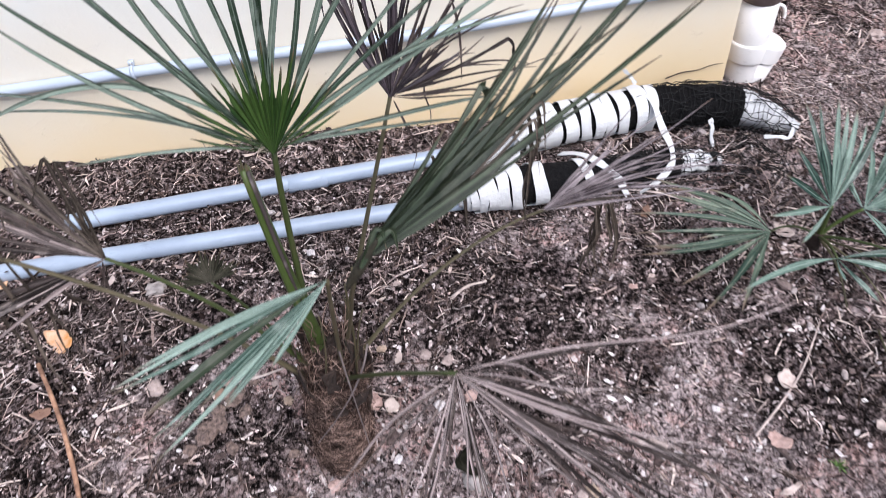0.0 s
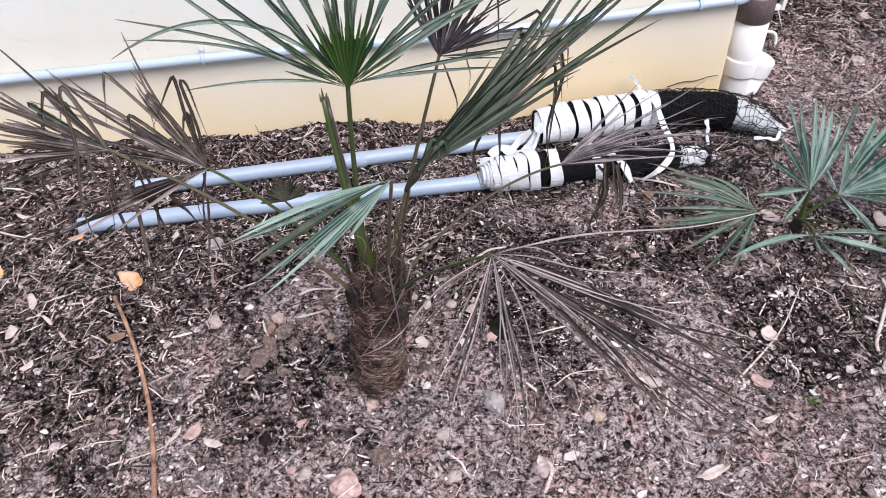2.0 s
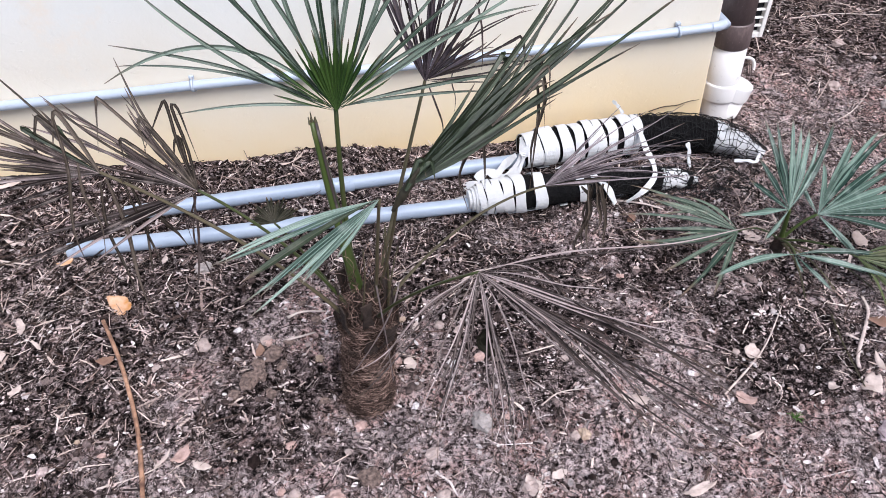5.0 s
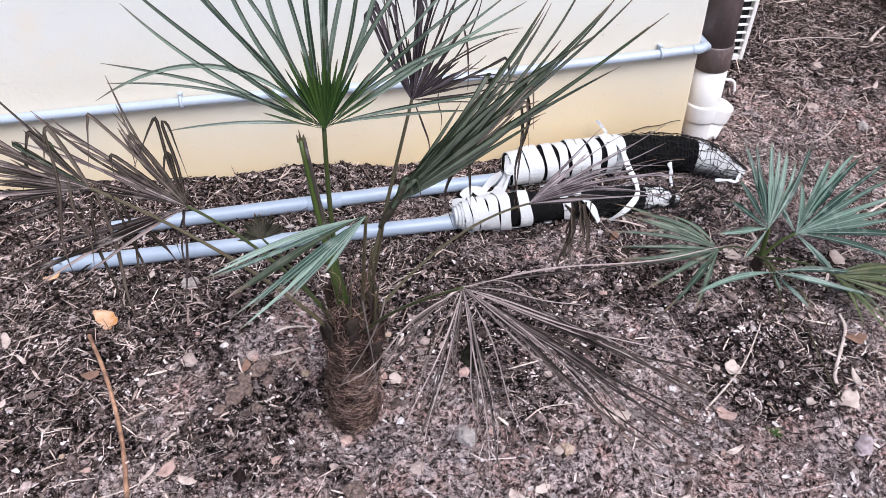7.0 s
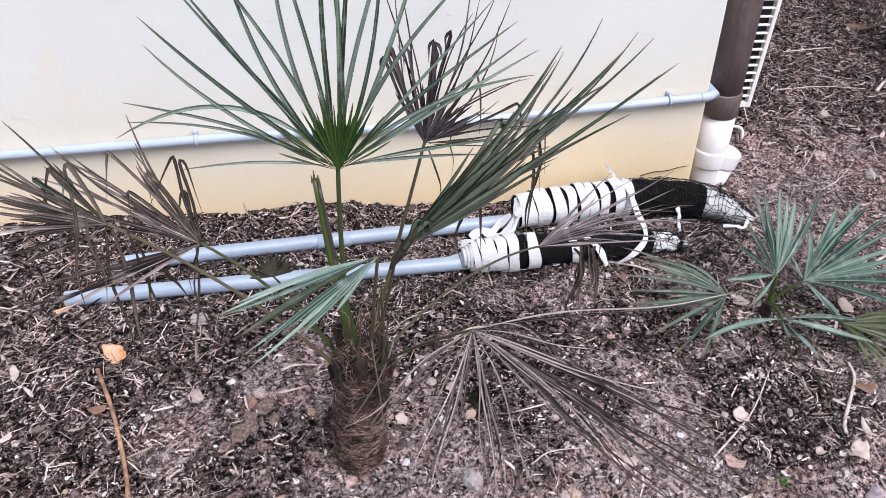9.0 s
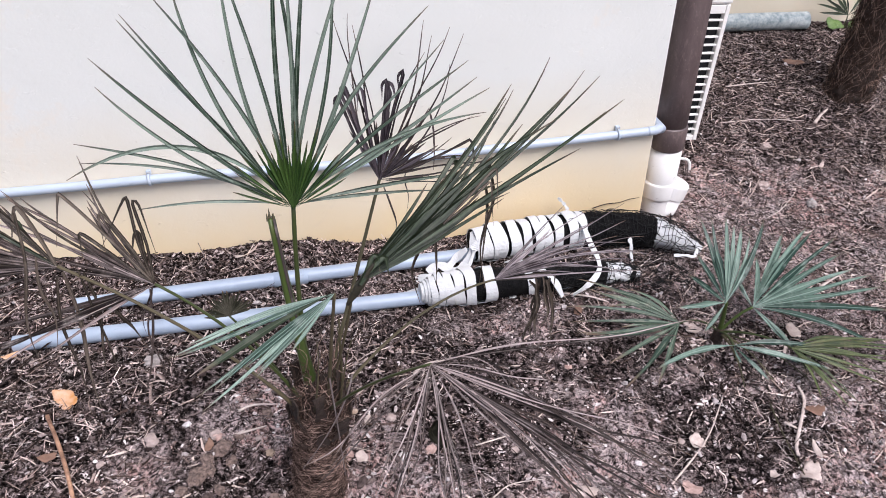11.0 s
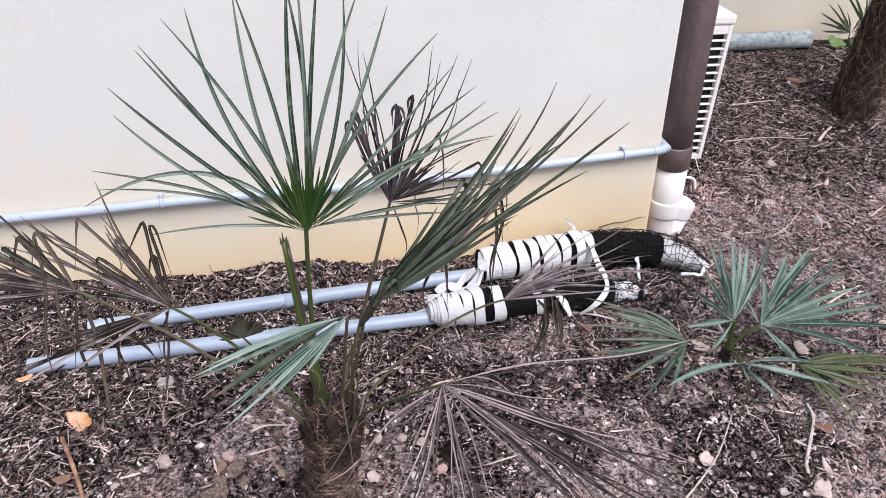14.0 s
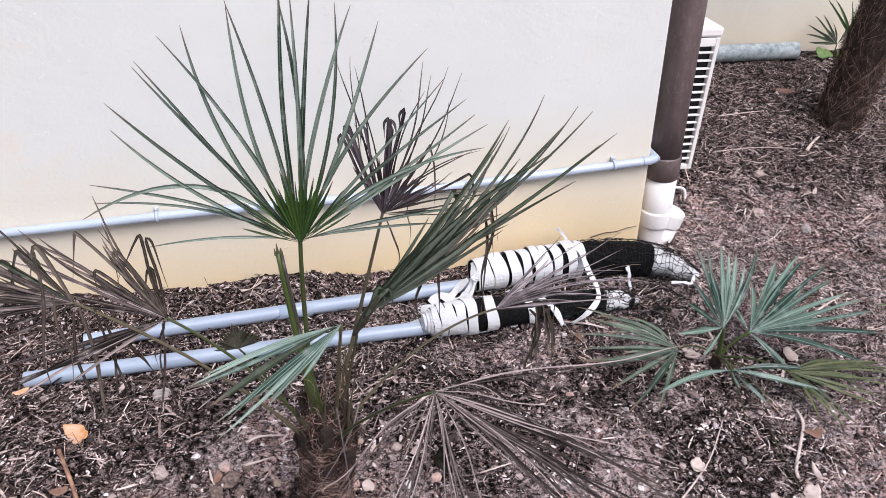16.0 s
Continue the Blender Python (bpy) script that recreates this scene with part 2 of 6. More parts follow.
BROWN_PIPE = weathered_pipe("brown_plastic")
WHITE_PIPE = pipe_material("white_plastic", (0.76, 0.74, 0.73), (0.68, 0.65, 0.63), 0.5)
OLD_PIPE = plain_material("weathered_grey_pipe", (0.13, 0.18, 0.20), (0.52, 0.55, 0.55), 0.55, 26, 120, 0.004)
AC_WHITE = plain_material("cream_sheet_metal", (0.72, 0.70, 0.68), (0.80, 0.78, 0.76), 0.4, 10, 300, 0.0005)
AC_DARK = plain_material("dark_fins", (0.010, 0.010, 0.012), (0.03, 0.03, 0.033), 0.7, 60, spec=0.2)
TAPE = plain_material("white_fabric_tape", (0.52, 0.525, 0.535), (0.63, 0.632, 0.64), 0.85, 14, 120, 0.006)
NET = plain_material("black_netting", (0.0025, 0.0025, 0.003), (0.010, 0.0095, 0.010), 0.9, 70, 170, 0.03, 0.12)
OLD_SHEATH = plain_material("old_leaf_sheath", (0.008, 0.008, 0.004), (0.040, 0.034, 0.020), 0.7, 60, 160, 0.006)
CORD = plain_material("black_cord", (0.004, 0.004, 0.0045), (0.012, 0.0115, 0.012), 0.7, 70, 240, 0.001, 0.2)
TRUNK = plain_material("palm_fibre", (0.012, 0.008, 0.006), (0.060, 0.040, 0.032), 0.95, 60, 220, 0.01)
HAIR = speck_material("palm_hairs", ((0.0, (0.026, 0.017, 0.014)), (0.6, (0.125, 0.086, 0.072)), (1.0, (0.48, 0.36, 0.31))))
FAR_HAIR = speck_material("dark_palm_hairs", ((0.0, (0.020, 0.012, 0.009)), (0.6, (0.10, 0.068, 0.055)), (1.0, (0.36, 0.27, 0.23))))
FAR_TRUNK = plain_material("dark_palm_fibre", (0.010, 0.0065, 0.005), (0.050, 0.033, 0.026), 0.95, 60, 200, 0.015)
GREEN = leaf_material("green_palm_leaf", (0.026, 0.046, 0.028), (0.185, 0.235, 0.190), (0.32, 0.365, 0.315), 0.34)
DEEP = leaf_material("dark_green_palm_leaf", (0.006, 0.013, 0.005), (0.030, 0.044, 0.023), (0.11, 0.115, 0.085), 0.46)
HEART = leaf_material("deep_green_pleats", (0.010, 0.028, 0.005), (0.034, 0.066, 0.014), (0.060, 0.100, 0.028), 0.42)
TEAL = leaf_material("silvery_green_palm_leaf", (0.034, 0.066, 0.050), (0.25, 0.330, 0.280), (0.42, 0.49, 0.44), 0.42, 1.0)
SAGE = leaf_material("blue_green_palm_leaf", (0.016, 0.038, 0.027), (0.135, 0.198, 0.158), (0.30, 0.36, 0.315), 0.34)
WORN = leaf_material("browned_palm_leaf", (0.022, 0.044, 0.030), (0.120, 0.160, 0.115), (0.26, 0.26, 0.20), 0.42, dry=0.74)
OLIVE = leaf_material("olive_palm_leaf", (0.026, 0.040, 0.014), (0.085, 0.105, 0.040), (0.17, 0.15, 0.08), 0.42)
WITHERED = leaf_material("withered_palm_leaf", (0.016, 0.011, 0.010), (0.15, 0.115, 0.105), (0.40, 0.335, 0.31), 0.6)
DEAD = leaf_material("dead_brown_palm_leaf", (0.016, 0.011, 0.010), (0.080, 0.059, 0.054), (0.24, 0.195, 0.185), 0.6, rib=0.1)
ASH = leaf_material("ashen_palm_leaf", (0.020, 0.014, 0.013), (0.36, 0.290, 0.280), (0.60, 0.52, 0.50), 0.65, rib=0.12)
OLD_LEAF = leaf_material("black_brown_leaf", (0.010, 0.010, 0.006), (0.040, 0.038, 0.026), (0.10, 0.09, 0.07), 0.75, spec=0.1, rib=0.1)
DRIED = leaf_material("dried_olive_brown_leaf", (0.026, 0.020, 0.015), (0.105, 0.083, 0.066), (0.23, 0.188, 0.155), 0.55)
PLUM_DARK = leaf_material("dark_purple_palm_leaf", (0.012, 0.009, 0.012), (0.085, 0.068, 0.080), (0.17, 0.14, 0.15), 0.5)
PLUM = leaf_material("purple_grey_palm_leaf", (0.026, 0.018, 0.021), (0.29, 0.245, 0.255), (0.46, 0.40, 0.41), 0.6)
STEM = leaf_material("green_leaf_stalk", (0.042, 0.060, 0.018), (0.085, 0.105, 0.035), (0.13, 0.105, 0.055), 0.4)
FRESH_STEM = leaf_material("fresh_cut_stalk", (0.060, 0.095, 0.022), (0.10, 0.14, 0.040), (0.17, 0.16, 0.07), 0.38)
STEM_DRY = leaf_material("dry_leaf_stalk", (0.075, 0.066, 0.034), (0.17, 0.140, 0.085), (0.28, 0.23, 0.16), 0.6)
STICK = plain_material("orange_brown_bark", (0.10, 0.045, 0.03), (0.52, 0.30, 0.19), 0.7, 38, 200, 0.003)
TWIG = plain_material("pale_dry_wood", (0.34, 0.265, 0.24), (0.70, 0.59, 0.54), 0.75, 55, 260, 0.002)
ORANGE_LEAF = plain_material("orange_dead_leaf", (0.55, 0.24, 0.06), (0.72, 0.52, 0.40), 0.6, 32, 200, 0.003)
DUSK_LEAF = plain_material("purple_grey_dead_leaf", (0.15, 0.115, 0.125), (0.46, 0.375, 0.395), 0.8, 70, 200, 0.004)
TAN_LEAF = plain_material("tan_dead_leaf", (0.36, 0.270, 0.238), (0.66, 0.55, 0.50), 0.7, 45, 200, 0.002)
BROWN_LEAF = plain_material("brown_dead_leaf", (0.15, 0.08, 0.055), (0.30, 0.18, 0.13), 0.7, 35, 200, 0.002)
WEED = plain_material("fresh_weed", (0.05, 0.105, 0.020), (0.13, 0.20, 0.050), 0.5, 60)
SEEDLING = plain_material("broad_green_leaf", (0.030, 0.085, 0.040), (0.070, 0.150, 0.075), 0.45, 60)
STEEL = plain_material("dull_steel", (0.36, 0.36, 0.37), (0.55, 0.55, 0.56), 0.4, 60, metal=0.8)


# ---- geometry helpers ----
def mesh_of(name, verts, faces, material, smooth=False):
    me = bpy.data.meshes.new(name)
    me.from_pydata([tuple(v) for v in verts], [], [tuple(f) for f in faces])
    me.materials.append(material)
    if smooth:
        me.polygons.foreach_set("use_smooth", [True] * len(me.polygons))
    me.update()
    return me


def part(name, shape, material, parent=None, label="", smooth=False, uv=None):
    """One mesh object, from (verts, faces) or a bmesh, under a thing or a part."""
    if isinstance(shape, bmesh.types.BMesh):
        me = bpy.data.meshes.new(name)
        shape.to_mesh(me)
        shape.free()
        me.materials.append(material)
        if smooth:
            me.polygons.foreach_set("use_smooth", [True] * len(me.polygons))
    else:
        me = mesh_of(name, shape[0], shape[1], material, smooth)
    if uv:
        layer = me.uv_layers.new(name="along")
        for loop in me.loops:
            layer.data[loop.index].uv = uv[loop.vertex_index]
    ob = new(name, me)
    if parent:
        ob.parent = parent
    return tagged(ob, label)


def thing(name, label, category, group="", kind=""):
    ob = new(name)
    ob.empty_display_size = 0.05
    return tagged(ob, label, category, group, kind)


def joined(*shapes):
    verts, faces = [], []
    for v, f in shapes:
        n = len(verts)
        verts += list(v)
        faces += [tuple(i + n for i in face) for face in f]
    return verts, faces


def tube(points, radii, sides=10, flat=1.0, cap=True, wobble=0.0, rng=None):
    """A round or flattened tube along points."""
    pts = [Vector(p) for p in points]
    n = len(pts)
    if isinstance(radii, (int, float)):
        radii = [radii] * n
    verts, faces = [], []
    side = None
    for i, p in enumerate(pts):
        d = (pts[min(i + 1, n - 1)] - pts[max(i - 1, 0)]).normalized()
        if side is None:
            side = d.cross(Vector((0, 0, 1)))
            if side.length < 0.1:
                side = d.cross(Vector((0, 1, 0)))
        side = (side - d * side.dot(d)).normalized()
        up = side.cross(d)
        for k in range(sides):
            a = 2 * math.pi * k / sides
            r = radii[i] * (1 + (rng.uniform(-wobble, wobble) if rng else 0))
            verts.append(p + side * (r * math.cos(a)) + up * (r * flat * math.sin(a)))
    for i in range(n - 1):
        for k in range(sides):
            j = (k + 1) % sides
            faces.append((i * sides + k, i * sides + j, (i + 1) * sides + j, (i + 1) * sides + k))
    if cap:
        faces.append(tuple(range(sides))[::-1])
        faces.append(tuple((n - 1) * sides + k for k in range(sides)))
    return verts, faces


def bezier(a, b, c, n):
    a, b, c = Vector(a), Vector(b), Vector(c)
    return [a * (1 - t) ** 2 + b * (2 * t * (1 - t)) + c * t * t for t in (i / (n - 1) for i in range(n))]


def spline(points, n):
    """A smooth line through points."""
    pts = [Vector(p) for p in points]
    pts = [pts[0] * 2 - pts[1]] + pts + [pts[-1] * 2 - pts[-2]]
    out = []
    for k in range(n):
        u = k / (n - 1) * (len(pts) - 3)
        i = min(int(u), len(pts) - 4)
        t = u - i
        p0, p1, p2, p3 = pts[i : i + 4]
        out.append(0.5 * (2 * p1 + (p2 - p0) * t + (2 * p0 - 5 * p1 + 4 * p2 - p3) * t * t + (3 * p1 - p0 - 3 * p2 + p3) * t ** 3))
    return out


def box(x0, y0, z0, x1, y1, z1, bevel=0.0):
    bm = bmesh.new()
    bmesh.ops.create_cube(bm, size=1.0, matrix=Matrix.Translation(((x0 + x1) / 2, (y0 + y1) / 2, (z0 + z1) / 2)) @ Matrix.Diagonal((x1 - x0, y1 - y0, z1 - z0, 1)))
    if bevel:
        bmesh.ops.bevel(bm, geom=bm.edges[:], offset=bevel, segments=2, affect="EDGES", profile=0.5)
    return bm


# ---- the lie of the ground ----
SLOPE_X, SLOPE_Y = -0.0486, 0.025
waves = np.random.RandomState(4)
WAVES = [(w, waves.uniform(0, 2 * np.pi), waves.uniform(0, 2 * np.pi)) for w in np.geomspace(0.035, 1.1, 30)]


def ground_z(x, y, fine=True):
    """The height of the soil at a place."""
    x, y = np.asarray(x, float), np.asarray(y, float)
    z = SLOPE_X * (np.clip(x, -4, 4) + 1.1) + SLOPE_Y * (np.clip(y, -3, 3) + 1.1)
    if fine:
        for w, turn, phase in WAVES:
            z = z + 0.0042 * w ** 0.55 * np.sin(2 * np.pi * (x * np.cos(turn) + y * np.sin(turn)) / w + phase)
    z = z + 0.016 * np.exp(-(np.clip(-y, 0, 9) / 0.09) ** 2) * (x < 0.02)
    z = z - 0.02 * np.exp(-((x - 1.05) ** 2 + (y - 0.74) ** 2) / 0.03)
    return z


def on_ground(x, y, up=0.0):
    return Vector((x, y, float(ground_z(x, y)) + up))


def build_ground():
    def ticks(lo, hi, step, reach):
        inner = np.arange(lo, hi, step)
        out = [step * 1.25 ** k for k in range(1, 60)]
        far = np.cumsum(out)
        far = far[far < reach]
        return np.concatenate([lo - far[::-1], inner, inner[-1] + far])

    xs, ys = ticks(-2.4, 2.3, 0.0115, 90.0), ticks(-1.45, 1.8, 0.0115, 90.0)
    gx, gy = np.meshgrid(xs, ys)
    near = np.clip(1.6 - np.maximum(np.abs(gx) - 2.4, np.abs(gy) - 1.8), 0, 1)
    gz = ground_z(gx, gy, False) + (ground_z(gx, gy) - ground_z(gx, gy, False)) * near
    rough = np.random.RandomState(9).normal(0, 0.0026, gx.shape)
    gz = gz + rough * near
    nx, ny = len(xs), len(ys)
    verts = np.stack([gx, gy, gz], -1).reshape(-1, 3)
    i = np.arange(nx * ny).reshape(ny, nx)
    faces = np.stack([i[:-1, :-1], i[:-1, 1:], i[1:, 1:], i[1:, :-1]], -1).reshape(-1, 4)
    me = bpy.data.meshes.new("ground")
    me.from_pydata(verts.tolist(), [], faces.tolist())
    me.materials.append(SOIL)
    me.polygons.foreach_set("use_smooth", [True] * len(me.polygons))
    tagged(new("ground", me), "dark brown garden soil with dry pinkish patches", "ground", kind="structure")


build_ground()


# ---- house walls ----
def stucco_wall(name, x0, x1, y0, y1, z0, z1, label, material=STUCCO):
    """A wall slab whose outer face is slightly uneven."""
    bm = bmesh.new()
    bmesh.ops.create_cube(bm, size=1.0, matrix=Matrix.Translation(((x0 + x1) / 2, (y0 + y1) / 2, (z0 + z1) / 2)) @ Matrix.Diagonal((x1 - x0, y1 - y0, z1 - z0, 1)))
    upright = [e for e in bm.edges if abs(e.verts[0].co.z - e.verts[1].co.z) > 0.5]
    bmesh.ops.bevel(bm, geom=upright, offset=0.006, segments=2, affect="EDGES", profile=0.5)
    tagged(part(name, bm, material), label, "wall", kind="structure")


stucco_wall("wall_north", -5.0, 0.0, 0.0, 0.22, -0.4, 3.0, "cream painted stucco house wall, dimmer light painted ochre at its foot")
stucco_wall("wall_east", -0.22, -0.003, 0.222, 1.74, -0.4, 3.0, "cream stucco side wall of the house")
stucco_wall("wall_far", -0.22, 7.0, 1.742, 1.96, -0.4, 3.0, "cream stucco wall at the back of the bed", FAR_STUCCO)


# ---- conduit along the wall ----
def build_conduit():
    run = thing("wall_conduit", "pale grey plastic conduit clipped along the house wall", "conduit")
    y, r = -0.0165, 0.0125
    line = [(-4.6, y, 0.296), (-1.8, y, 0.295), (-1.4, y, 0.296), (-1.1, y, 0.292), (-0.76, y, 0.288), (-0.4, y, 0.297), (-0.11, y, 0.304), (-0.028, y, 0.3065)]
    part("tube", tube(spline(line, 60), r, 14), CONDUIT, run, smooth=True)
    bend = [(-0.030, y, 0.3065), (-0.012, y, 0.307), (0.000, y + 0.003, 0.308), (0.009, y + 0.012, 0.308), (0.0125, y + 0.026, 0.308), (0.0125, 0.30, 0.308)]
    part("elbow", tube(spline(bend, 24), r * 1.07, 14), CONDUIT, run, smooth=True)
    for x, z in ((-1.397, 0.296), (-0.120, 0.304)):
        ring = [(x, y + 0.0145 * math.cos(a), z + 0.0145 * math.sin(a)) for a in np.linspace(-1.2, 4.3, 16)]
        clip = part("clip", tube(ring, 0.0042, 6, 0.5), CONDUIT, run, "grey saddle clip", smooth=True)
        part("tab", box(x - 0.006, -0.012, z + 0.011, x + 0.006, -0.001, z + 0.022, 0.001), CONDUIT, clip)
        part("foot", box(x - 0.006, -0.012, z - 0.02, x + 0.006, -0.001, z - 0.011, 0.001), CONDUIT, clip)
        for dz in (0.0165, -0.0155):
            part("screw", tube([(x, -0.012, z + dz), (x, -0.0145, z + dz), (x, -0.0155, z + dz)], [0.0042, 0.0042, 0.0025], 10), STEEL, clip)


build_conduit()


# ---- downpipe ----
def build_downpipe():
    pipe = thing("downpipe", "brown rainwater downpipe in a white plastic socket", "downpipe")
    cx, cy, r = 0.080, 0.062, 0.048
    part("brown_tube", tube([(cx, cy, z) for z in (0.225, 0.5, 1.0, 3.0)], r, 28), BROWN_PIPE, pipe, smooth=True)
    rim = [(r * 1.02, 0.208), (r * 1.08, 0.211), (r * 1.085, 0.280), (r * 1.05, 0.284), (r * 1.005, 0.284)]
    part("collar", tube([(cx, cy, z) for _, z in rim], [a for a, _ in rim], 28), BROWN_PIPE, pipe, smooth=True)
    part("white_tube", tube([(cx, cy, z) for z in (-0.14, 0.0, 0.10, 0.2105)], [r * 0.99, r * 0.99, r, r * 1.01], 28), WHITE_PIPE, pipe, smooth=True)
    ring = [(0.040, 1.0), (0.042, 1.10), (0.046, 1.12), (0.090, 1.12), (0.094, 1.10), (0.096, 1.0)]
    part("socket", tube([(cx, cy, z) for z, _ in ring], [r * k for _, k in ring], 28), WHITE_PIPE, pipe, "white collar of the fitting", smooth=True)
    foot, mouth = Vector((cx, cy, -0.095)), Vector((cx + 0.046, cy - 0.004, 0.078))
    d = (mouth - foot).normalized()
    part("branch", tube([foot, foot + d * 0.15], [r * 0.95, r * 0.95], 26), WHITE_PIPE, pipe, "slanting branch of the fitting", smooth=True)
    lip = [(0.137, 0.94), (0.138, 1.02), (0.140, 1.05), (0.141, 1.05), (0.180, 1.05), (0.1815, 1.045), (0.1835, 1.03), (0.1844, 1.0), (0.1846, 0.95), (0.1848, 0.05)]
    part("branch_socket", tube([foot + d * k for k, _ in lip], [r * k for _, k in lip], 26), WHITE_PIPE, pipe, "capped white branch end", smooth=True)


build_downpipe()


# ---- air conditioner behind the corner ----
def build_ac():
    ac = thing("air_conditioner", "cream outdoor air conditioner unit with a slatted end", "air conditioner")
    x0, x1, y0, y1, z0, z1 = 0.06, 0.420, 0.47, 1.25, -0.02, 0.525
    m = Matrix.Translation((x1, y0, z0)) @ Matrix.Rotation(radians(2.8), 4, "Y") @ Matrix.Translation((-x1, -y0, -z0))

    def put(name, bm, mat, parent, label=""):
        bmesh.ops.transform(bm, matrix=m, verts=bm.verts[:])
        return part(name, bm, mat, parent, label)

    put("case", box(x0, y0 + 0.03, z0 + 0.012, x1, y1, z1 - 0.035, 0.006), AC_WHITE, ac)
    put("lid", box(x0 - 0.004, y0 - 0.004, z1 - 0.034, x1 + 0.005, y1 + 0.004, z1, 0.008), AC_WHITE, ac, "cream sheet metal lid")
    put("coil", box(x0 + 0.03, y0 + 0.018, z0 + 0.03, x1 - 0.016, y0 + 0.029, z1 - 0.06), AC_DARK, ac, "dark cooling fins")
    put("post", box(x1 - 0.015, y0 - 0.002, z0 + 0.012, x1, y0 + 0.0295, z1 - 0.035, 0.003), AC_WHITE, ac)
    put("post", box(x0, y0 - 0.002, z0 + 0.012, x0 + 0.03, y0 + 0.0295, z1 - 0.035, 0.003), AC_WHITE, ac)
    put("rail", box(x0 + 0.031, y0 - 0.001, z1 - 0.066, x1 - 0.0155, y0 + 0.0295, z1 - 0.036, 0.002), AC_WHITE, ac)
    put("rail", box(x0 + 0.031, y0 - 0.001, z0 + 0.012, x1 - 0.0155, y0 + 0.0295, z0 + 0.03, 0.002), AC_WHITE, ac)
    for k in range(15):
        z = z0 + 0.052 + k * 0.0287
        put("slat", box(x0 + 0.031, y0 - 0.001, z, x1 - 0.0155, y0 + 0.012, z + 0.0058, 0.0015), AC_WHITE, ac)
    for x in (x0 + 0.05, x1 - 0.05):
        for y in (y0 + 0.1, y1 - 0.1):
            put("foot", box(x - 0.02, y - 0.03, z0 - 0.10, x + 0.02, y + 0.03, z0 + 0.012, 0.003), AC_DARK, ac)
    hose = spline([(0.20, 0.345, -0.004), (0.25, 0.332, 0.004), (0.295, 0.324, 0.004), (0.318, 0.312, -0.006), (0.320, 0.302, -0.06)], 14)
    tagged(part("drain_hose", tube(hose, 0.0055, 8), WHITE_PIPE, smooth=True), "short white drain hose poking from the soil", "hose")


build_ac()


def build_far_pipe():
    line = [(0.0, 1.694, 0.000), (0.6, 1.675, -0.006), (1.2, 1.648, -0.012), (1.60, 1.625, -0.018)]
    tagged(part("drain_pipe", tube(spline(line, 30), 0.044, 20), OLD_PIPE, smooth=True), "weathered grey-blue drain pipe at the foot of a wall", "pipe")


build_far_pipe()


# ---- two plastic pipes on the soil, with netting and tape round their ends ----
def build_ground_pipe(a, b, label, seam=None):
    pipe = thing("plastic_pipe", label, "pipe", "pipes on the soil")
    a, b = Vector(a), Vector(b)
    line = [a.lerp(b, t / 20) + Vector((0, 0, 0.002 * math.sin(3 * t / 20))) for t in range(21)]
    r, wall = 0.0190, 0.0026
    d = (b - a).normalized()
    part("tube", tube(line, r, 22, cap=False), BLUE_PIPE, pipe, smooth=True)
    # solid dark plug: the shade inside the pipe, put in as a colour
    part("bore", tube([a - d * 0.0005, a + d * 0.12], [r - wall, r - wall], 22), AC_DARK, pipe, "dark plug for the shade in the bore")
    side = d.cross(Vector((0, 0, 1))).normalized()
    up = side.cross(d)
    v, f = [], []
    for k in range(22):
        t = 2 * math.pi * k / 22
        for rad in (r, r - wall):
            v.append(a - d * 0.0008 + side * (rad * math.cos(t)) + up * (rad * math.sin(t)))
    f = [(2 * k, 2 * k + 1, 2 * ((k + 1) % 22) + 1, 2 * ((k + 1) % 22)) for k in range(22)]
    part("rim", (v, f), BLUE_PIPE, pipe)
    if seam:
        p = a.lerp(b, seam)
        part("coupler", tube([p - d * 0.045, p - d * 0.043, p + d * 0.043, p + d * 0.045], [r + 0.0003, r + 0.0018, r + 0.0018, r + 0.0003], 22), BLUE_PIPE, pipe, smooth=True)
    return pipe


build_ground_pipe((-1.600, -0.215, 0.068), (-0.02, -0.095, 0.010), "grey-blue plastic pipe lying on the soil beside the wall", 0.335)
build_ground_pipe((-1.715, -0.337, 0.068), (-0.30, -0.285, 0.012), "grey-blue plastic pipe with an open cut end on the soil")


def lumpy_roll(path, radii, rng, lump=0.10, sides=26, n=60):
    """A crumpled roll with folds along its skin."""
    pts = spline(path, n)
    rad = np.interp(np.linspace(0, 1, n), np.linspace(0, 1, len(radii)), radii)
    v, f = tube(pts, rad.tolist(), sides)
    off = Vector((rng.uniform(0, 50), rng.uniform(0, 50), 0))
    for i, co in enumerate(v):
        c = pts[min(i // sides, n - 1)]
        v[i] = c + (co - c) * (1 + lump * noise.noise(co * 45 + off) + lump * 0.6 * noise.noise(co * 120 + off))
    return v, f


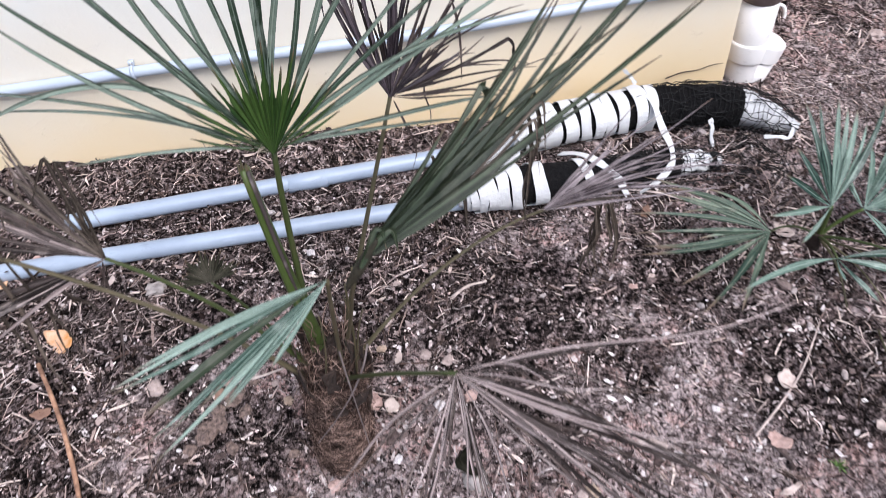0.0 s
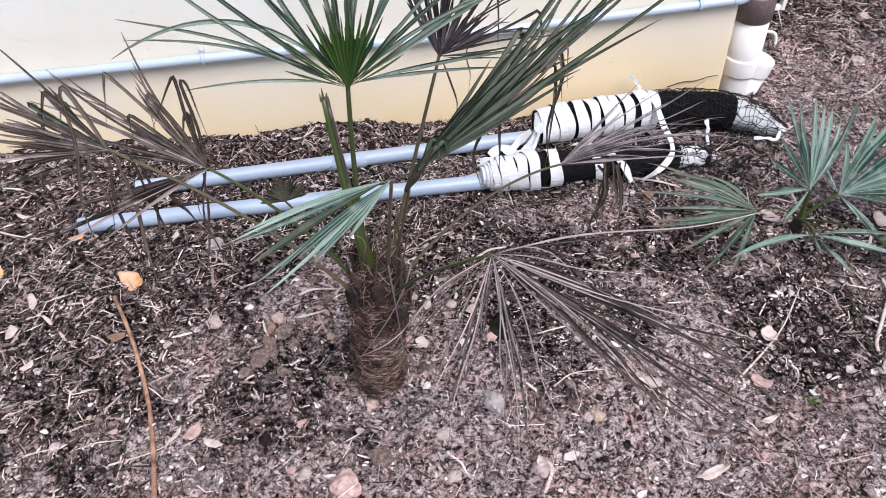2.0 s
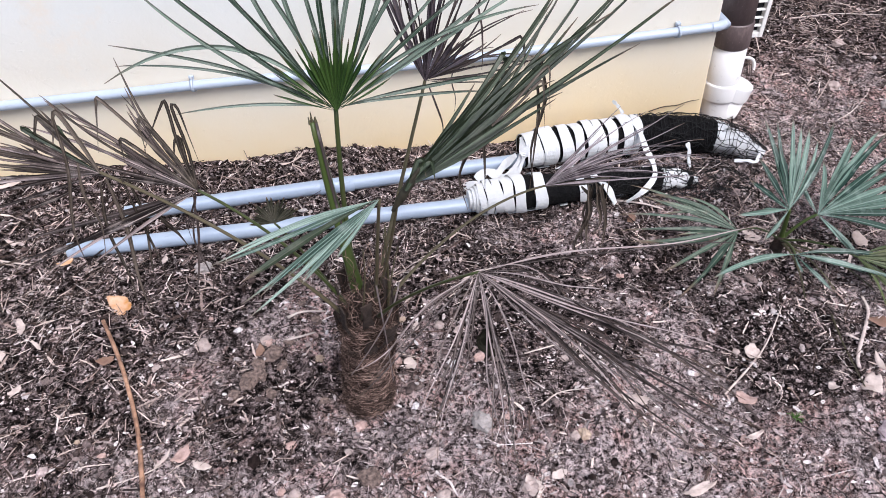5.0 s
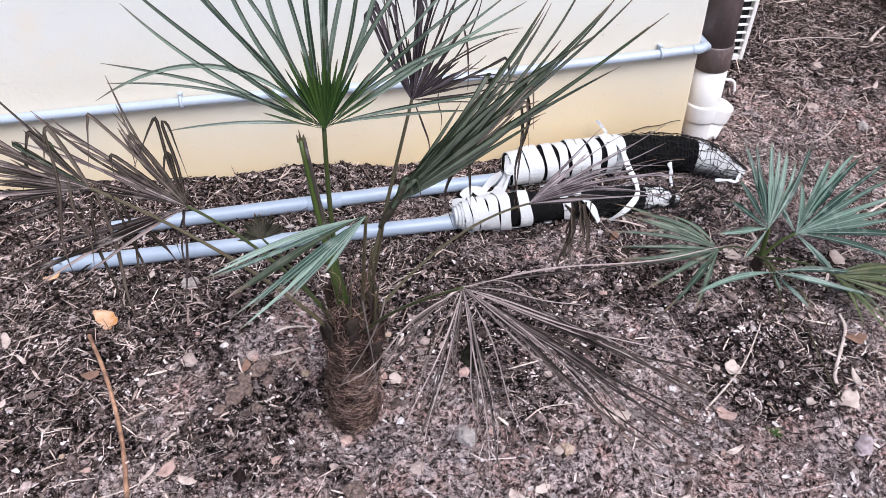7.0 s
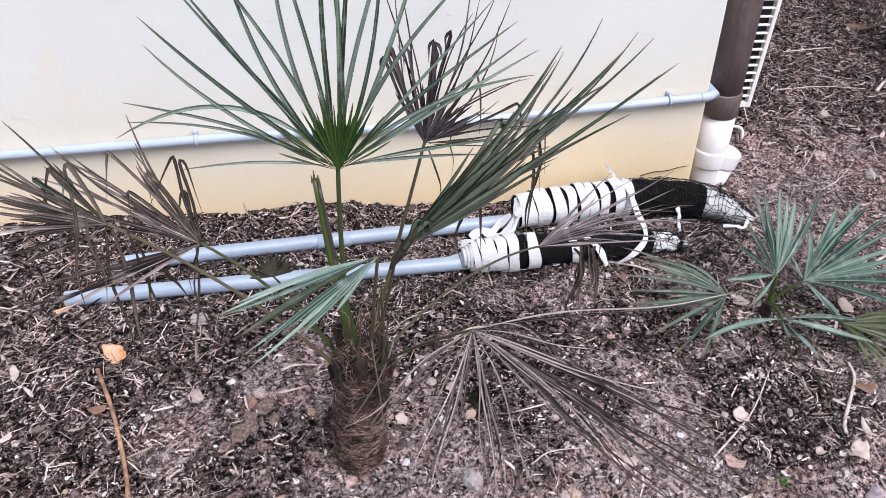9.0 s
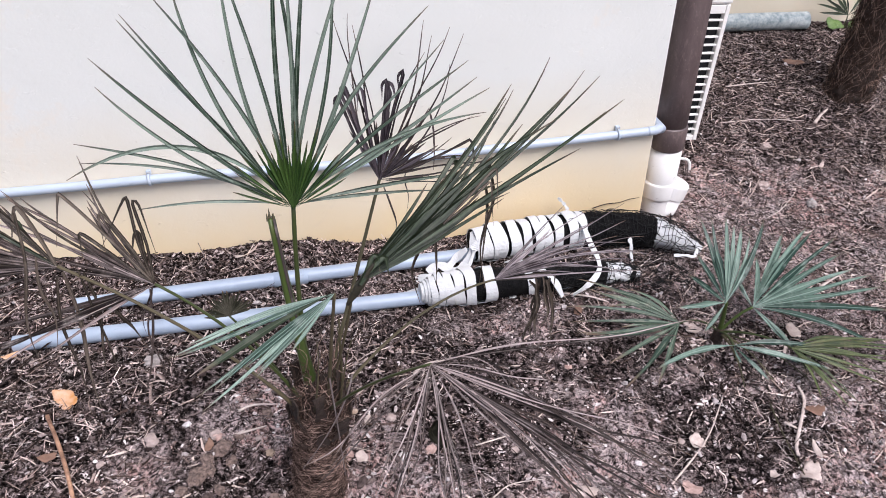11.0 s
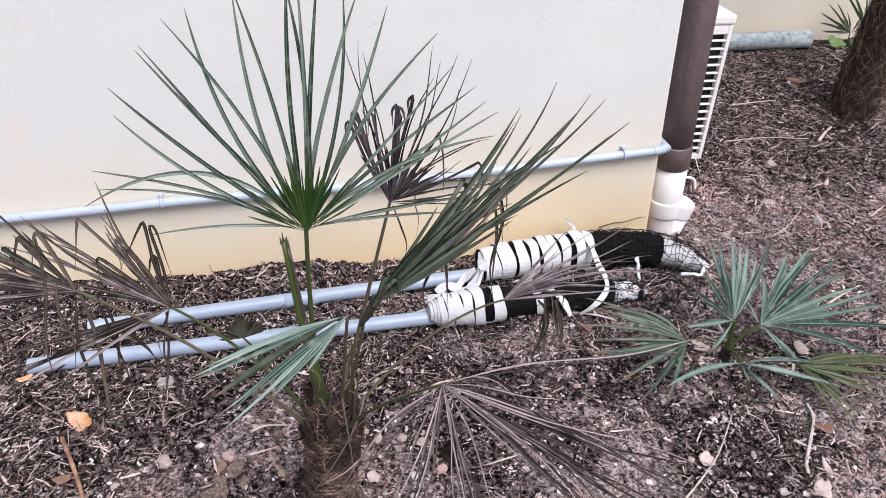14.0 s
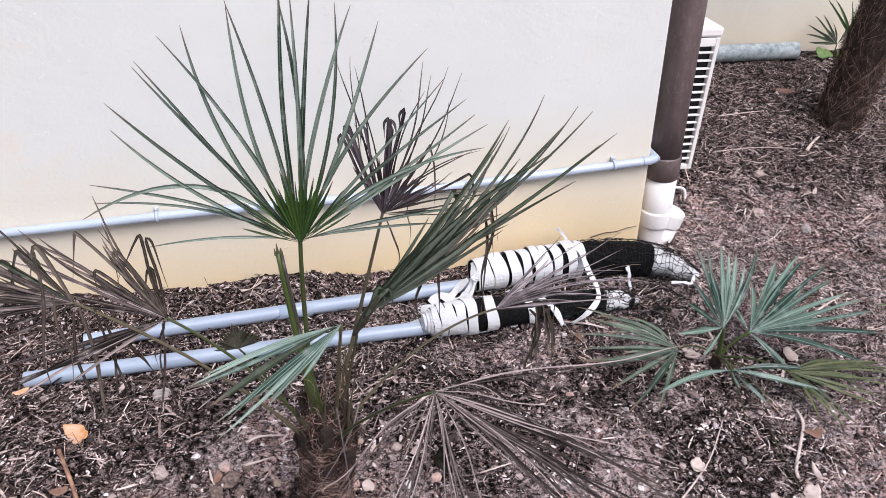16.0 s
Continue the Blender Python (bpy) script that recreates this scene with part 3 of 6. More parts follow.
def band(path_at, radius, s, width, tilt, start, sweep, rng, thick=0.0022):
    """A strip of tape wound once round a roll; tilt: how far it travels along the roll on the way round."""
    v, f = [], []
    n = 30
    wob = rng.uniform(0, 6)
    for i in range(n + 1):
        a = start + sweep * i / n
        along = s + tilt * (i / n - 0.5) + 0.0015 * math.sin(a * 3 + wob)
        w = width * (1 + 0.10 * math.sin(a * 2 + wob))
        for off, lift in ((-0.5, 0), (0.5, 0), (0.5, thick), (-0.5, thick)):
            p, d, side, up = path_at(along + off * w)
            r = radius(along + off * w) + lift + 0.0012 * math.sin(4 * a + wob)
            v.append(p + side * (r * math.cos(a)) + up * (r * math.sin(a)))
    for i in range(n):
        for k in range(4):
            j = (k + 1) % 4
            f.append((4 * i + k, 4 * i + j, 4 * i + 4 + j, 4 * i + 4 + k))
    f += [(3, 2, 1, 0), (4 * n, 4 * n + 1, 4 * n + 2, 4 * n + 3)]
    return v, f


def ribbon(points, width, across, thick=0.002, n=26, twist=0.0):
    """A loose strip of tape along points."""
    pts = spline(points, n)
    v, f = [], []
    for i, p in enumerate(pts):
        d = (pts[min(i + 1, n - 1)] - pts[max(i - 1, 0)]).normalized()
        c = Vector(across)
        c = (c - d * c.dot(d)).normalized()
        up = c.cross(d)
        a = twist * i / n
        c, up = c * math.cos(a) + up * math.sin(a), up * math.cos(a) - c * math.sin(a)
        w = width * (0.85 + 0.2 * math.sin(i * 0.7))
        v += [p - c * w / 2, p + c * w / 2, p + c * w / 2 + up * thick, p - c * w / 2 + up * thick]
    for i in range(n - 1):
        for k in range(4):
            j = (k + 1) % 4
            f.append((4 * i + k, 4 * i + j, 4 * i + 4 + j, 4 * i + 4 + k))
    f += [(3, 2, 1, 0), tuple(4 * n - 4 + k for k in range(4))]
    return v, f


def build_roll(label, path, radii, black_to, wraps, seed, bare=None, gathered=True):
    """A roll of netting: black core, a pale end under the net, cords, and tape wound round it."""
    rng = random.Random(seed)
    roll = thing("netting_roll", label, "netting", "rolls of netting")
    pts = spline(path, 80)
    cum = [0.0]
    for p, q in zip(pts, pts[1:]):
        cum.append(cum[-1] + (q - p).length)
    total = cum[-1]

    def path_at(s):
        u = float(np.interp(max(0, min(total, s)), cum, range(80)))
        i = min(int(u), 78)
        p, d = pts[i].lerp(pts[i + 1], u - i), (pts[i + 1] - pts[i]).normalized()
        side = d.cross(Vector((0, 0, 1))).normalized()
        return p, d, side, side.cross(d)

    def radius(s):
        return float(np.interp(s / total, np.linspace(0, 1, len(radii)), radii)) + 0.003

    n = len(radii)
    cut = black_to
    first = [path_at(total * cut * k / 6)[0] for k in range(7)]
    last = [path_at(total * (cut - 0.01 + (1.01 - cut) * k / 4))[0] for k in range(5)]
    part("core", lumpy_roll(first, [radius(total * cut * k / 8) for k in range(9)], rng, 0.12), NET, roll, "crumpled black netting", smooth=True)
    part("pale_end", lumpy_roll(last, [radius(total * (cut + (1 - cut) * k / 6)) - 0.004 for k in range(7)], rng, 0.22, 22, 30), TAPE, roll, "white fabric under black net", smooth=True)
    if bare:
        a, b = bare
        patch = [path_at(total * (a + (b - a) * k / 4))[0] + Vector((0, -0.002, 0.002)) for k in range(5)]
        part("pale_patch", lumpy_roll(patch, [radius(total * (a + (b - a) * k / 6)) * (0.80 if k in (0, 6) else 1.05) for k in range(7)], rng, 0.20, 22, 24), TAPE, roll, "white fabric showing through the net", smooth=True)
    # slack square net: hoops round the roll and lines along it
    cords = []
    hoops = int(total * 0.52 / 0.0125)
    for k in range(hoops):
        s0, wob = total * 0.48 + k * 0.0125 + rng.uniform(-0.002, 0.002), rng.uniform(0, 6)
        line = []
        for i in range(25):
            a = -0.9 + 5.0 * i / 24
            p, d, side, up = path_at(s0 + 0.006 * math.sin(2 * a + wob) + 0.003 * math.sin(5 * a + wob))
            r = radius(s0) * (1.06 + 0.09 * rng.random()) + 0.002
            line.append(p + side * (r * math.cos(a)) + up * (r * math.sin(a)))
        cords.append(tube(line, 0.0009, 4, cap=False))
    for k in range(17):
        a0 = -0.8 + 4.8 * k / 16
        line = []
        for i in range(46):
            s1 = total * (0.48 + 0.53 * i / 45)
            p, d, side, up = path_at(s1)
            a = a0 + 0.16 * math.sin(s1 * 45 + 2.1 * k) + 0.08 * math.sin(s1 * 110 + k)
            r = radius(s1) * (1.06 + 0.09 * rng.random()) + 0.002
            line.append(p + side * (r * math.cos(a)) + up * (r * math.sin(a)))
        cords.append(tube(line, 0.0009, 4, cap=False))
    tagged(part("net_weave", joined(*cords), CORD, roll, "thin black net cords"), kind="stuff")
    loops = []
    for k in range(80):
        s = total * rng.uniform(0.45, 0.99)
        p, d, side, up = path_at(s)
        r = radius(s)
        a = rng.uniform(0, math.pi)
        q = p + side * (r * math.cos(a)) + up * (r * math.sin(a))
        out = (side * math.cos(a) + up * math.sin(a)) * rng.uniform(0.006, 0.02)
        e = q + d * rng.uniform(-0.05, 0.05) + side * rng.uniform(-0.02, 0.02)
        loops.append(tube(bezier(q, (q + e) / 2 + out, e, 8), 0.0009, 4, cap=False))
    tagged(part("loose_weave", joined(*loops), CORD, roll), kind="stuff")
    if gathered:
        p, d, _, _ = path_at(0.0)
        rim = [(-0.021, 0.0205), (-0.020, 0.0232), (-0.013, 0.0240), (-0.0125, 0.0285), (-0.005, 0.0295), (-0.0045, 0.0335), (0.008, 0.0345), (0.012, radius(0.012) + 0.0030)]
        part("tape_end", lumpy_roll([p + d * k for k, _ in rim], [k for _, k in rim], rng, 0.07, 26, 36), TAPE, roll, "tape gathered round the pipe", smooth=True)
    for k, (s, w, tilt) in enumerate(wraps):
        lift = 0.0030 + 0.0020 * ((k * 2) % 3)
        part("tape_wrap", band(path_at, lambda x: radius(x) + lift, s, w, tilt, -0.6, 2 * math.pi * 0.93, rng), TAPE, roll, smooth=False)
    return roll


WRAP_A = [(0.018, 0.045, -0.010), (0.062, 0.041, -0.012), (0.111, 0.030, -0.010), (0.148, 0.027, -0.012), (0.181, 0.025, -0.010), (0.207, 0.024, -0.014), (0.243, 0.028, -0.012), (0.285, 0.028, -0.016), (0.325, 0.022, 0.02)]
build_roll("black netting rolled on a pipe, bound with white tape", [(-0.562, -0.126, 0.054), (-0.45, -0.112, 0.053), (-0.25, -0.100, 0.048), (-0.07, -0.112, 0.038), (0.02, -0.150, 0.026), (0.105, -0.200, 0.000)],
           [0.041, 0.043, 0.044, 0.044, 0.045, 0.046, 0.046, 0.045, 0.043, 0.035, 0.014], 0.79, WRAP_A, 3, gathered=False)
WRAP_B = [(0.008, 0.017, -0.008), (0.026, 0.018, -0.010), (0.047, 0.022, -0.012), (0.073, 0.027, -0.012), (0.102, 0.028, -0.012), (0.155, 0.030, -0.014), (0.255, 0.020, -0.05)]
build_roll("loose black netting on a pipe, bound with white tape", [(-0.722, -0.305, 0.052), (-0.60, -0.298, 0.048), (-0.42, -0.290, 0.038), (-0.27, -0.275, 0.020), (-0.19, -0.262, 0.006), (-0.11, -0.258, -0.012)],
           [0.030, 0.037, 0.040, 0.039, 0.034, 0.031, 0.030, 0.028, 0.026, 0.022, 0.012], 0.97, WRAP_B, 5, (0.80, 0.96))


def build_loose_tape():
    group = "loose tape"
    strips = [
        ("white tape looped loosely over the netting", [(-0.305, -0.072, 0.092), (-0.268, -0.080, 0.102), (-0.246, -0.139, 0.096), (-0.245, -0.212, 0.076), (-0.244, -0.268, 0.068), (-0.252, -0.305, 0.052), (-0.29, -0.332, 0.030), (-0.335, -0.345, 0.012)], 0.017, (1, 0.2, 0.2)),
        ("white tape trailing between the two rolls", [(-0.66, -0.22, 0.015), (-0.62, -0.215, 0.030), (-0.59, -0.19, 0.045), (-0.565, -0.16, 0.080), (-0.56, -0.12, 0.098)], 0.030, (1, 0, 0.3)),
        ("crumpled white tape end beside the pipe", [(-0.74, -0.20, 0.012), (-0.70, -0.215, 0.030), (-0.66, -0.235, 0.022), (-0.63, -0.25, 0.040), (-0.60, -0.235, 0.030)], 0.030, (0.2, 1, 0.2)),
        ("frayed white tape end lying on the soil", [(-0.80, -0.25, 0.012), (-0.765, -0.26, 0.022), (-0.735, -0.272, 0.040), (-0.70, -0.285, 0.062)], 0.018, (0.3, 1, 0.1)),
        ("crumpled white tape beside a pipe", [(-0.70, -0.190, 0.024), (-0.672, -0.180, 0.040), (-0.645, -0.186, 0.034), (-0.618, -0.172, 0.052), (-0.59, -0.172, 0.078)], 0.026, (0.15, 0.6, 0.75)),
        ("crumpled white tape beside a pipe", [(-0.645, -0.192, 0.020), (-0.620, -0.196, 0.030), (-0.595, -0.190, 0.045), (-0.572, -0.176, 0.070), (-0.56, -0.160, 0.09)], 0.022, (0.5, 0.5, 0.6)),
        ("white tape tail lying beside the netting", [(0.01, -0.222, 0.010), (0.04, -0.236, 0.016), (0.065, -0.238, 0.010), (0.085, -0.215, 0.020)], 0.010, (0.3, 0.7, 0.5)),
        ("white tape slack across the black netting", [(-0.49, -0.225, 0.060), (-0.455, -0.262, 0.083), (-0.42, -0.300, 0.082), (-0.385, -0.330, 0.055), (-0.365, -0.348, 0.015)], 0.024, (1, 0.3, 0)),
        ("white tape under the netting", [(-0.128, -0.205, 0.075), (-0.122, -0.213, 0.055), (-0.124, -0.222, 0.035), (-0.118, -0.230, 0.012)], 0.014, (1, 0.3, 0)),
        ("frayed tape tip sticking up", [(-0.262, -0.06, 0.096), (-0.275, -0.05, 0.115), (-0.290, -0.045, 0.132)], 0.010, (1, 0, 0)),
    ]
    for label, pts, width, across in strips:
        tagged(part("tape_strip", ribbon(pts, width, across, twist=0.5), TAPE), label, "tape", group)


build_loose_tape()


def build_loose_net():
    """Slack net that spills from the end of the lower roll on to the soil."""
    rng = random.Random(77)
    lines = []
    for k in range(210):
        x, y = rng.uniform(-0.30, 0.07), rng.uniform(-0.33, -0.19)
        a, ln = rng.uniform(0, math.pi), rng.uniform(0.03, 0.11)
        e = (x + math.cos(a) * ln, y + math.sin(a) * ln * 0.7)
        mid = on_ground((x + e[0]) / 2 + rng.uniform(-0.02, 0.02), (y + e[1]) / 2 + rng.uniform(-0.02, 0.02), rng.uniform(0.006, 0.045) * (1 if x < -0.05 else 0.5))
        lines.append(tube(bezier(on_ground(x, y, 0.003), mid, on_ground(*e, 0.003), 8), 0.0009, 4, cap=False))
    tagged(part("loose_netting", joined(*lines), CORD), "tangle of slack black netting on the soil", "netting", kind="stuff")


build_loose_net()


# ---- fan palms ----
def leaflet(hub, right, up, out, angle, length, bend, width, slim, fuse, spread, fold, arch, rng, hang=0.0, wavy=0.006):
    """One folded blade of a fan leaf: V-shaped, widest where the blades part, drawn out to a thin tip.
    hang: length of a broken tip that hangs from the blade's end."""
    a = radians(angle)
    e = right * math.sin(a) + up * math.cos(a)
    side = right * math.cos(a) - up * math.sin(a)
    n = 18
    line, widths = [], []
    lift = rng.uniform(-0.035, 0.035)
    twist, wave, beat = rng.uniform(-0.9, 0.9), rng.uniform(-wavy, wavy), rng.uniform(0, 6)
    for i in range(n):
        s = i / (n - 1)
        p = hub + e * (length * s) + side * (bend * 4 * s * (1 - s) * length) + out * (length * (arch * 4 * s * (1 - s) + lift * s * s))
        p = p + (side * math.sin(7 * s + beat) + out * math.cos(5 * s + beat)) * (wave * length * s)
        line.append(p)
        grow = min(width, 2 * math.tan(spread / 2) * max(s * length, 0.004))
        if s > fuse:
            q = (s - fuse) / (1 - fuse)
            free = slim * (1 - 0.45 * q) * (1 - q ** 6) + 0.0007
            grow = min(grow, free + (width - slim) * math.exp(-q / 0.06)) if width > slim else min(grow, free)
        widths.append(grow)
    if hang:
        drift = e * rng.uniform(-0.12, 0.25) + out * rng.uniform(0, 0.15)
        tip = line[-1]
        widths[-3:] = [max(w, slim * 0.9) for w in widths[-3:]]
        for i in range(1, 9):
            s = i / 8
            line.append(tip + Vector((0, 0, -1)) * (hang * s) + drift * (hang * math.sin(s * 2.2)) + e * 0.006 * min(1, 3 * s))
            widths.append(slim * 0.9 * (1 - s ** 3) + 0.0008)
    v, f = [], []
    m = len(line)
    for i, p in enumerate(line):
        d = (line[min(i + 1, m - 1)] - line[max(i - 1, 0)]).normalized()
        c = side - d * side.dot(d)
        c = c.normalized() if c.length > 0.05 else d.orthogonal().normalized()
        o = d.cross(c)
        if o.dot(out) < 0:
            o = -o
        turn = twist * max(0.0, i / (m - 1) - fuse)
        c, o = c * math.cos(turn) + o * math.sin(turn), o * math.cos(turn) - c * math.sin(turn)
        w, t = widths[i] / 2, 0.0005
        v += [p - c * w + o * (fold * w), p + o * t, p + c * w + o * (fold * w), p - o * t]
    for i in range(m - 1):
        for k in range(4):
            j = (k + 1) % 4
            f.append((4 * i + k, 4 * i + j, 4 * i + 4 + j, 4 * i + 4 + k))
    f += [(3, 2, 1, 0), tuple(4 * m - 4 + k for k in range(4))]
    off = rng.randrange(40)
    return (v, f), [(off + u, i / (m - 1)) for i in range(m) for u in (0.0, 0.5, 1.0, 0.5)]


def frond(plant, stalk, hub, normal, blades, leaf, stem, width=0.011, slim=0.005, fuse=0.3, spread=7.0, fold=0.7, arch=0.03, hanging=(), thick=0.0045, label="", seed=0, jitter=0.0, wavy=0.006):
    """A leaf stalk from the crown to the hub, and its fan of blades: (angle from up, length, bend)."""
    rng = random.Random(seed)
    hub = Vector(hub)
    out = Vector(normal).normalized()
    up = Vector((0, 0, 1)) - out * out.z
    up.normalize()
    right = up.cross(out)
    if right.x < 0:
        right = -right
    line = bezier(stalk[0], stalk[1], hub, 16)
    rod = part("leaf_stalk", tube(line, np.interp(np.linspace(0, 1, 16), [0, 0.2, 1], [thick * 1.5, thick * 1.0, thick * 0.75]).tolist(), 8, 0.6), stem, plant, label, smooth=True)
    for angle, length, bend in blades:
        if jitter:
            angle += rng.uniform(-jitter, jitter)
            length *= rng.uniform(0.88, 1.03)
        shape, uv = leaflet(hub, right, up, out, angle, length, bend, width * rng.uniform(0.85, 1.1), slim * rng.uniform(0.75, 1.15), fuse, radians(spread), fold, arch, rng, 0.0, wavy)
        part("leaflet", shape, leaf, rod, uv=uv)
    for angle, length, hang in hanging:
        shape, uv = leaflet(hub, right, up, out, angle, length, 0.02, width * rng.uniform(0.7, 1.2), slim * rng.uniform(1.3, 2.4), fuse, radians(spread), fold, arch, rng, hang)
        part("leaflet", shape, leaf, rod, "broken leaflet with a hanging tip", uv=uv)
    return rod


FAN_A = [(-75.0, 0.333, 0.231), (-71.0, 0.321, 0.085), (-64.8, 0.331, 0.052), (-48.8, 0.335, -0.05), (-44.0, 0.363, -0.017), (-34.1, 0.37, 0.012), (-32.3, 0.374, -0.006), (-24.9, 0.385, 0.046), (-19.7, 0.382, -0.065), (-9.0, 0.392, -0.055), (-8.9, 0.395, 0.021), (2.4, 0.416, -0.02), (2.0, 0.4, 0.043), (4.6, 0.4, 0.016), (9.0, 0.405, -0.01), (14.7, 0.387, 0.052), (18.3, 0.389, -0.042), (25.3, 0.378, 0.022), (38.7, 0.378, -0.058), (46.6, 0.355, -0.001), (55.5, 0.363, -0.031), (60.0, 0.359, -0.001), (64.9, 0.371, -0.014), (68.9, 0.346, -0.089), (87.5, 0.299, -0.045), (91.2, 0.242, -0.046), (-84.0, 0.237, 0.059)]
FAN_B = [(-10.8, 0.289, 0.005), (-5.2, 0.288, -0.077), (-4.8, 0.271, -0.018), (19.9, 0.285, 0.034), (25.0, 0.265, 0.023), (27.8, 0.291, -0.01), (33.6, 0.292, 0.037), (62.4, 0.214, -0.109), (64.3, 0.149, 0.029), (72.2, 0.154, -0.005), (86.3, 0.204, -0.051), (83.7, 0.238, 0.032), (95.3, 0.173, -0.013)]
FAN_B_CURLED = [(37.4, 0.154, 0.13), (70.0, 0.175, 0.06)]
FAN_F = [(55.7, 0.488, 0.049), (53.6, 0.429, 0.034), (53.1, 0.417, 0.009), (63.4, 0.526, 0.002), (63.8, 0.509, 0.013), (66.1, 0.532, -0.002), (71.4, 0.536, -0.014), (72.1, 0.505, -0.005), (75.4, 0.487, -0.032), (52.9, 0.364, 0.022), (63.1, 0.286, 0.018), (59.2, 0.285, -0.02), (59.0, 0.265, -0.048), (50.3, 0.206, -0.001), (53.8, 0.237, -0.011), (70.0, 0.213, 0.002), (75.1, 0.299, -0.052), (67.1, 0.335, -0.027)]
FAN_E = [(-80.0, 0.248, 0.012), (-81.8, 0.258, 0.010), (-84.2, 0.268, -0.004), (-97.0, 0.262, 0.0), (-98.6, 0.243, 0.010), (-101.2, 0.270, -0.012), (-100.2, 0.206, 0.0), (-103.0, 0.190, 0.008), (-106.6, 0.192, -0.006), (-105.4, 0.170, 0.0), (-112.4, 0.128, 0.0)]
FAN_C = [(-122.4, 0.227, 0.022), (-129.9, 0.239, 0.003), (-148.8, 0.252, -0.02), (-155.7, 0.255, 0.006), (-157.7, 0.238, -0.026), (-157.1, 0.216, -0.009), (-159.1, 0.166, -0.008), (-179.2, 0.287, -0.016), (179.9, 0.273, -0.024), (178.1, 0.281, -0.0), (168.9, 0.292, -0.036), (139.2, 0.421, 0.001), (138.8, 0.372, -0.013), (130.7, 0.407, 0.004), (131.0, 0.442, 0.011), (123.1, 0.348, -0.049), (121.0, 0.376, -0.001), (128.2, 0.38, 0.016), (140.2, 0.311, -0.049), (109.0, 0.2, -0.031), (115.7, 0.133, -0.235), (91.8, 0.421, -0.019), (117.4, 0.416, 0.017), (120.9, 0.27, -0.019)]
FAN_G = [(61.8, 0.242, -0.008), (71.9, 0.304, -0.022), (77.3, 0.356, 0.001), (83.0, 0.356, -0.016), (89.3, 0.364, -0.011), (91.3, 0.359, -0.027), (77.7, 0.275, -0.005), (99.5, 0.388, -0.065), (100.4, 0.374, -0.045), (102.0, 0.299, -0.067), (83.7, 0.232, -0.014), (66.2, 0.183, 0.012), (95.2, 0.364, -0.037), (86.5, 0.292, -0.011)]
FAN_D = [(-51.7, 0.282, -0.001), (-50.7, 0.266, 0.006), (-49.8, 0.244, -0.014), (-27.1, 0.189, -0.034), (-30.0, 0.179, -0.028), (-53.2, 0.125, -0.018), (-67.9, 0.134, -0.01), (-69.3, 0.206, 0.019), (-74.0, 0.18, 0.02), (-101.0, 0.272, -0.004), (-106.6, 0.287, 0.013)]
FAN_D2 = [(-50.2, 0.165, 0), (-54.3, 0.151, 0), (-56.1, 0.141, 0), (-61.2, 0.152, 0), (-67.0, 0.144, 0), (-70.9, 0.153, 0), (-75.2, 0.137, 0), (-35.3, 0.128, -0.006), (-28.9, 0.121, -0.0), (-89.0, 0.116, 0), (-78.6, 0.144, 0), (-86.0, 0.085, 0), (-107.5, 0.13, -0.029)]


def doubled(blades, times, seed, spread):
    """The blades of a withered leaf, split into narrower neighbours."""
    rng = random.Random(seed)
    out = list(blades)
    for _ in range(times):
        out += [(a + rng.uniform(-spread, spread), length * rng.uniform(0.5, 1.0), b + rng.gauss(0, 0.05)) for a, length, b in blades]
    return out


def add_blades(rod, hub, normal, blades, leaf, width, slim, fuse, spread, fold, seed, label="", wavy=0.006):
    """More blades for a fan leaf, of another look than the rest."""
    rng = random.Random(seed)
    out = Vector(normal).normalized()
    up = (Vector((0, 0, 1)) - out * out.z).normalized()
    right = up.cross(out)
    if right.x < 0:
        right = -right
    for angle, length, bend in blades:
        shape, uv = leaflet(Vector(hub), right, up, out, angle, length, bend, width * rng.uniform(0.8, 1.15), slim * rng.uniform(0.8, 1.3), fuse, radians(spread), fold, 0.02, rng, 0.0, wavy)
        part("leaflet", shape, leaf, rod, label, uv=uv)


def slack_leaflet(rod, points, width, leaf, rng):
    """A dead blade that hangs or is bent over, wide in its middle."""
    line = spline(points, 16)
    v, f = [], []
    m = len(line)
    for i, p in enumerate(line):
        d = (line[min(i + 1, m - 1)] - line[max(i - 1, 0)]).normalized()
        c = d.cross(Vector((0.2, -1.0, 0.3))).normalized()
        o = c.cross(d)
        t = i / (m - 1)
        w = width / 2 * (0.25 + 0.45 * math.sin(math.pi * min(1, t * 1.1 + 0.1)) * rng.uniform(0.85, 1.1)) * (1 - 0.7 * t ** 4)
        v += [p - c * w + o * (0.8 * w), p + o * 0.0005, p + c * w + o * (0.8 * w), p - o * 0.0005]
    for i in range(m - 1):
        for k in range(4):
            j = (k + 1) % 4
            f.append((4 * i + k, 4 * i + j, 4 * i + 4 + j, 4 * i + 4 + k))
    f += [(3, 2, 1, 0), tuple(4 * m - 4 + k for k in range(4))]
    off = rng.randrange(40)
    part("leaflet", (v, f), leaf, rod, "slack dead leaflet", uv=[(off + u, i / (m - 1)) for i in range(m) for u in (0.0, 0.5, 1.0, 0.5)])


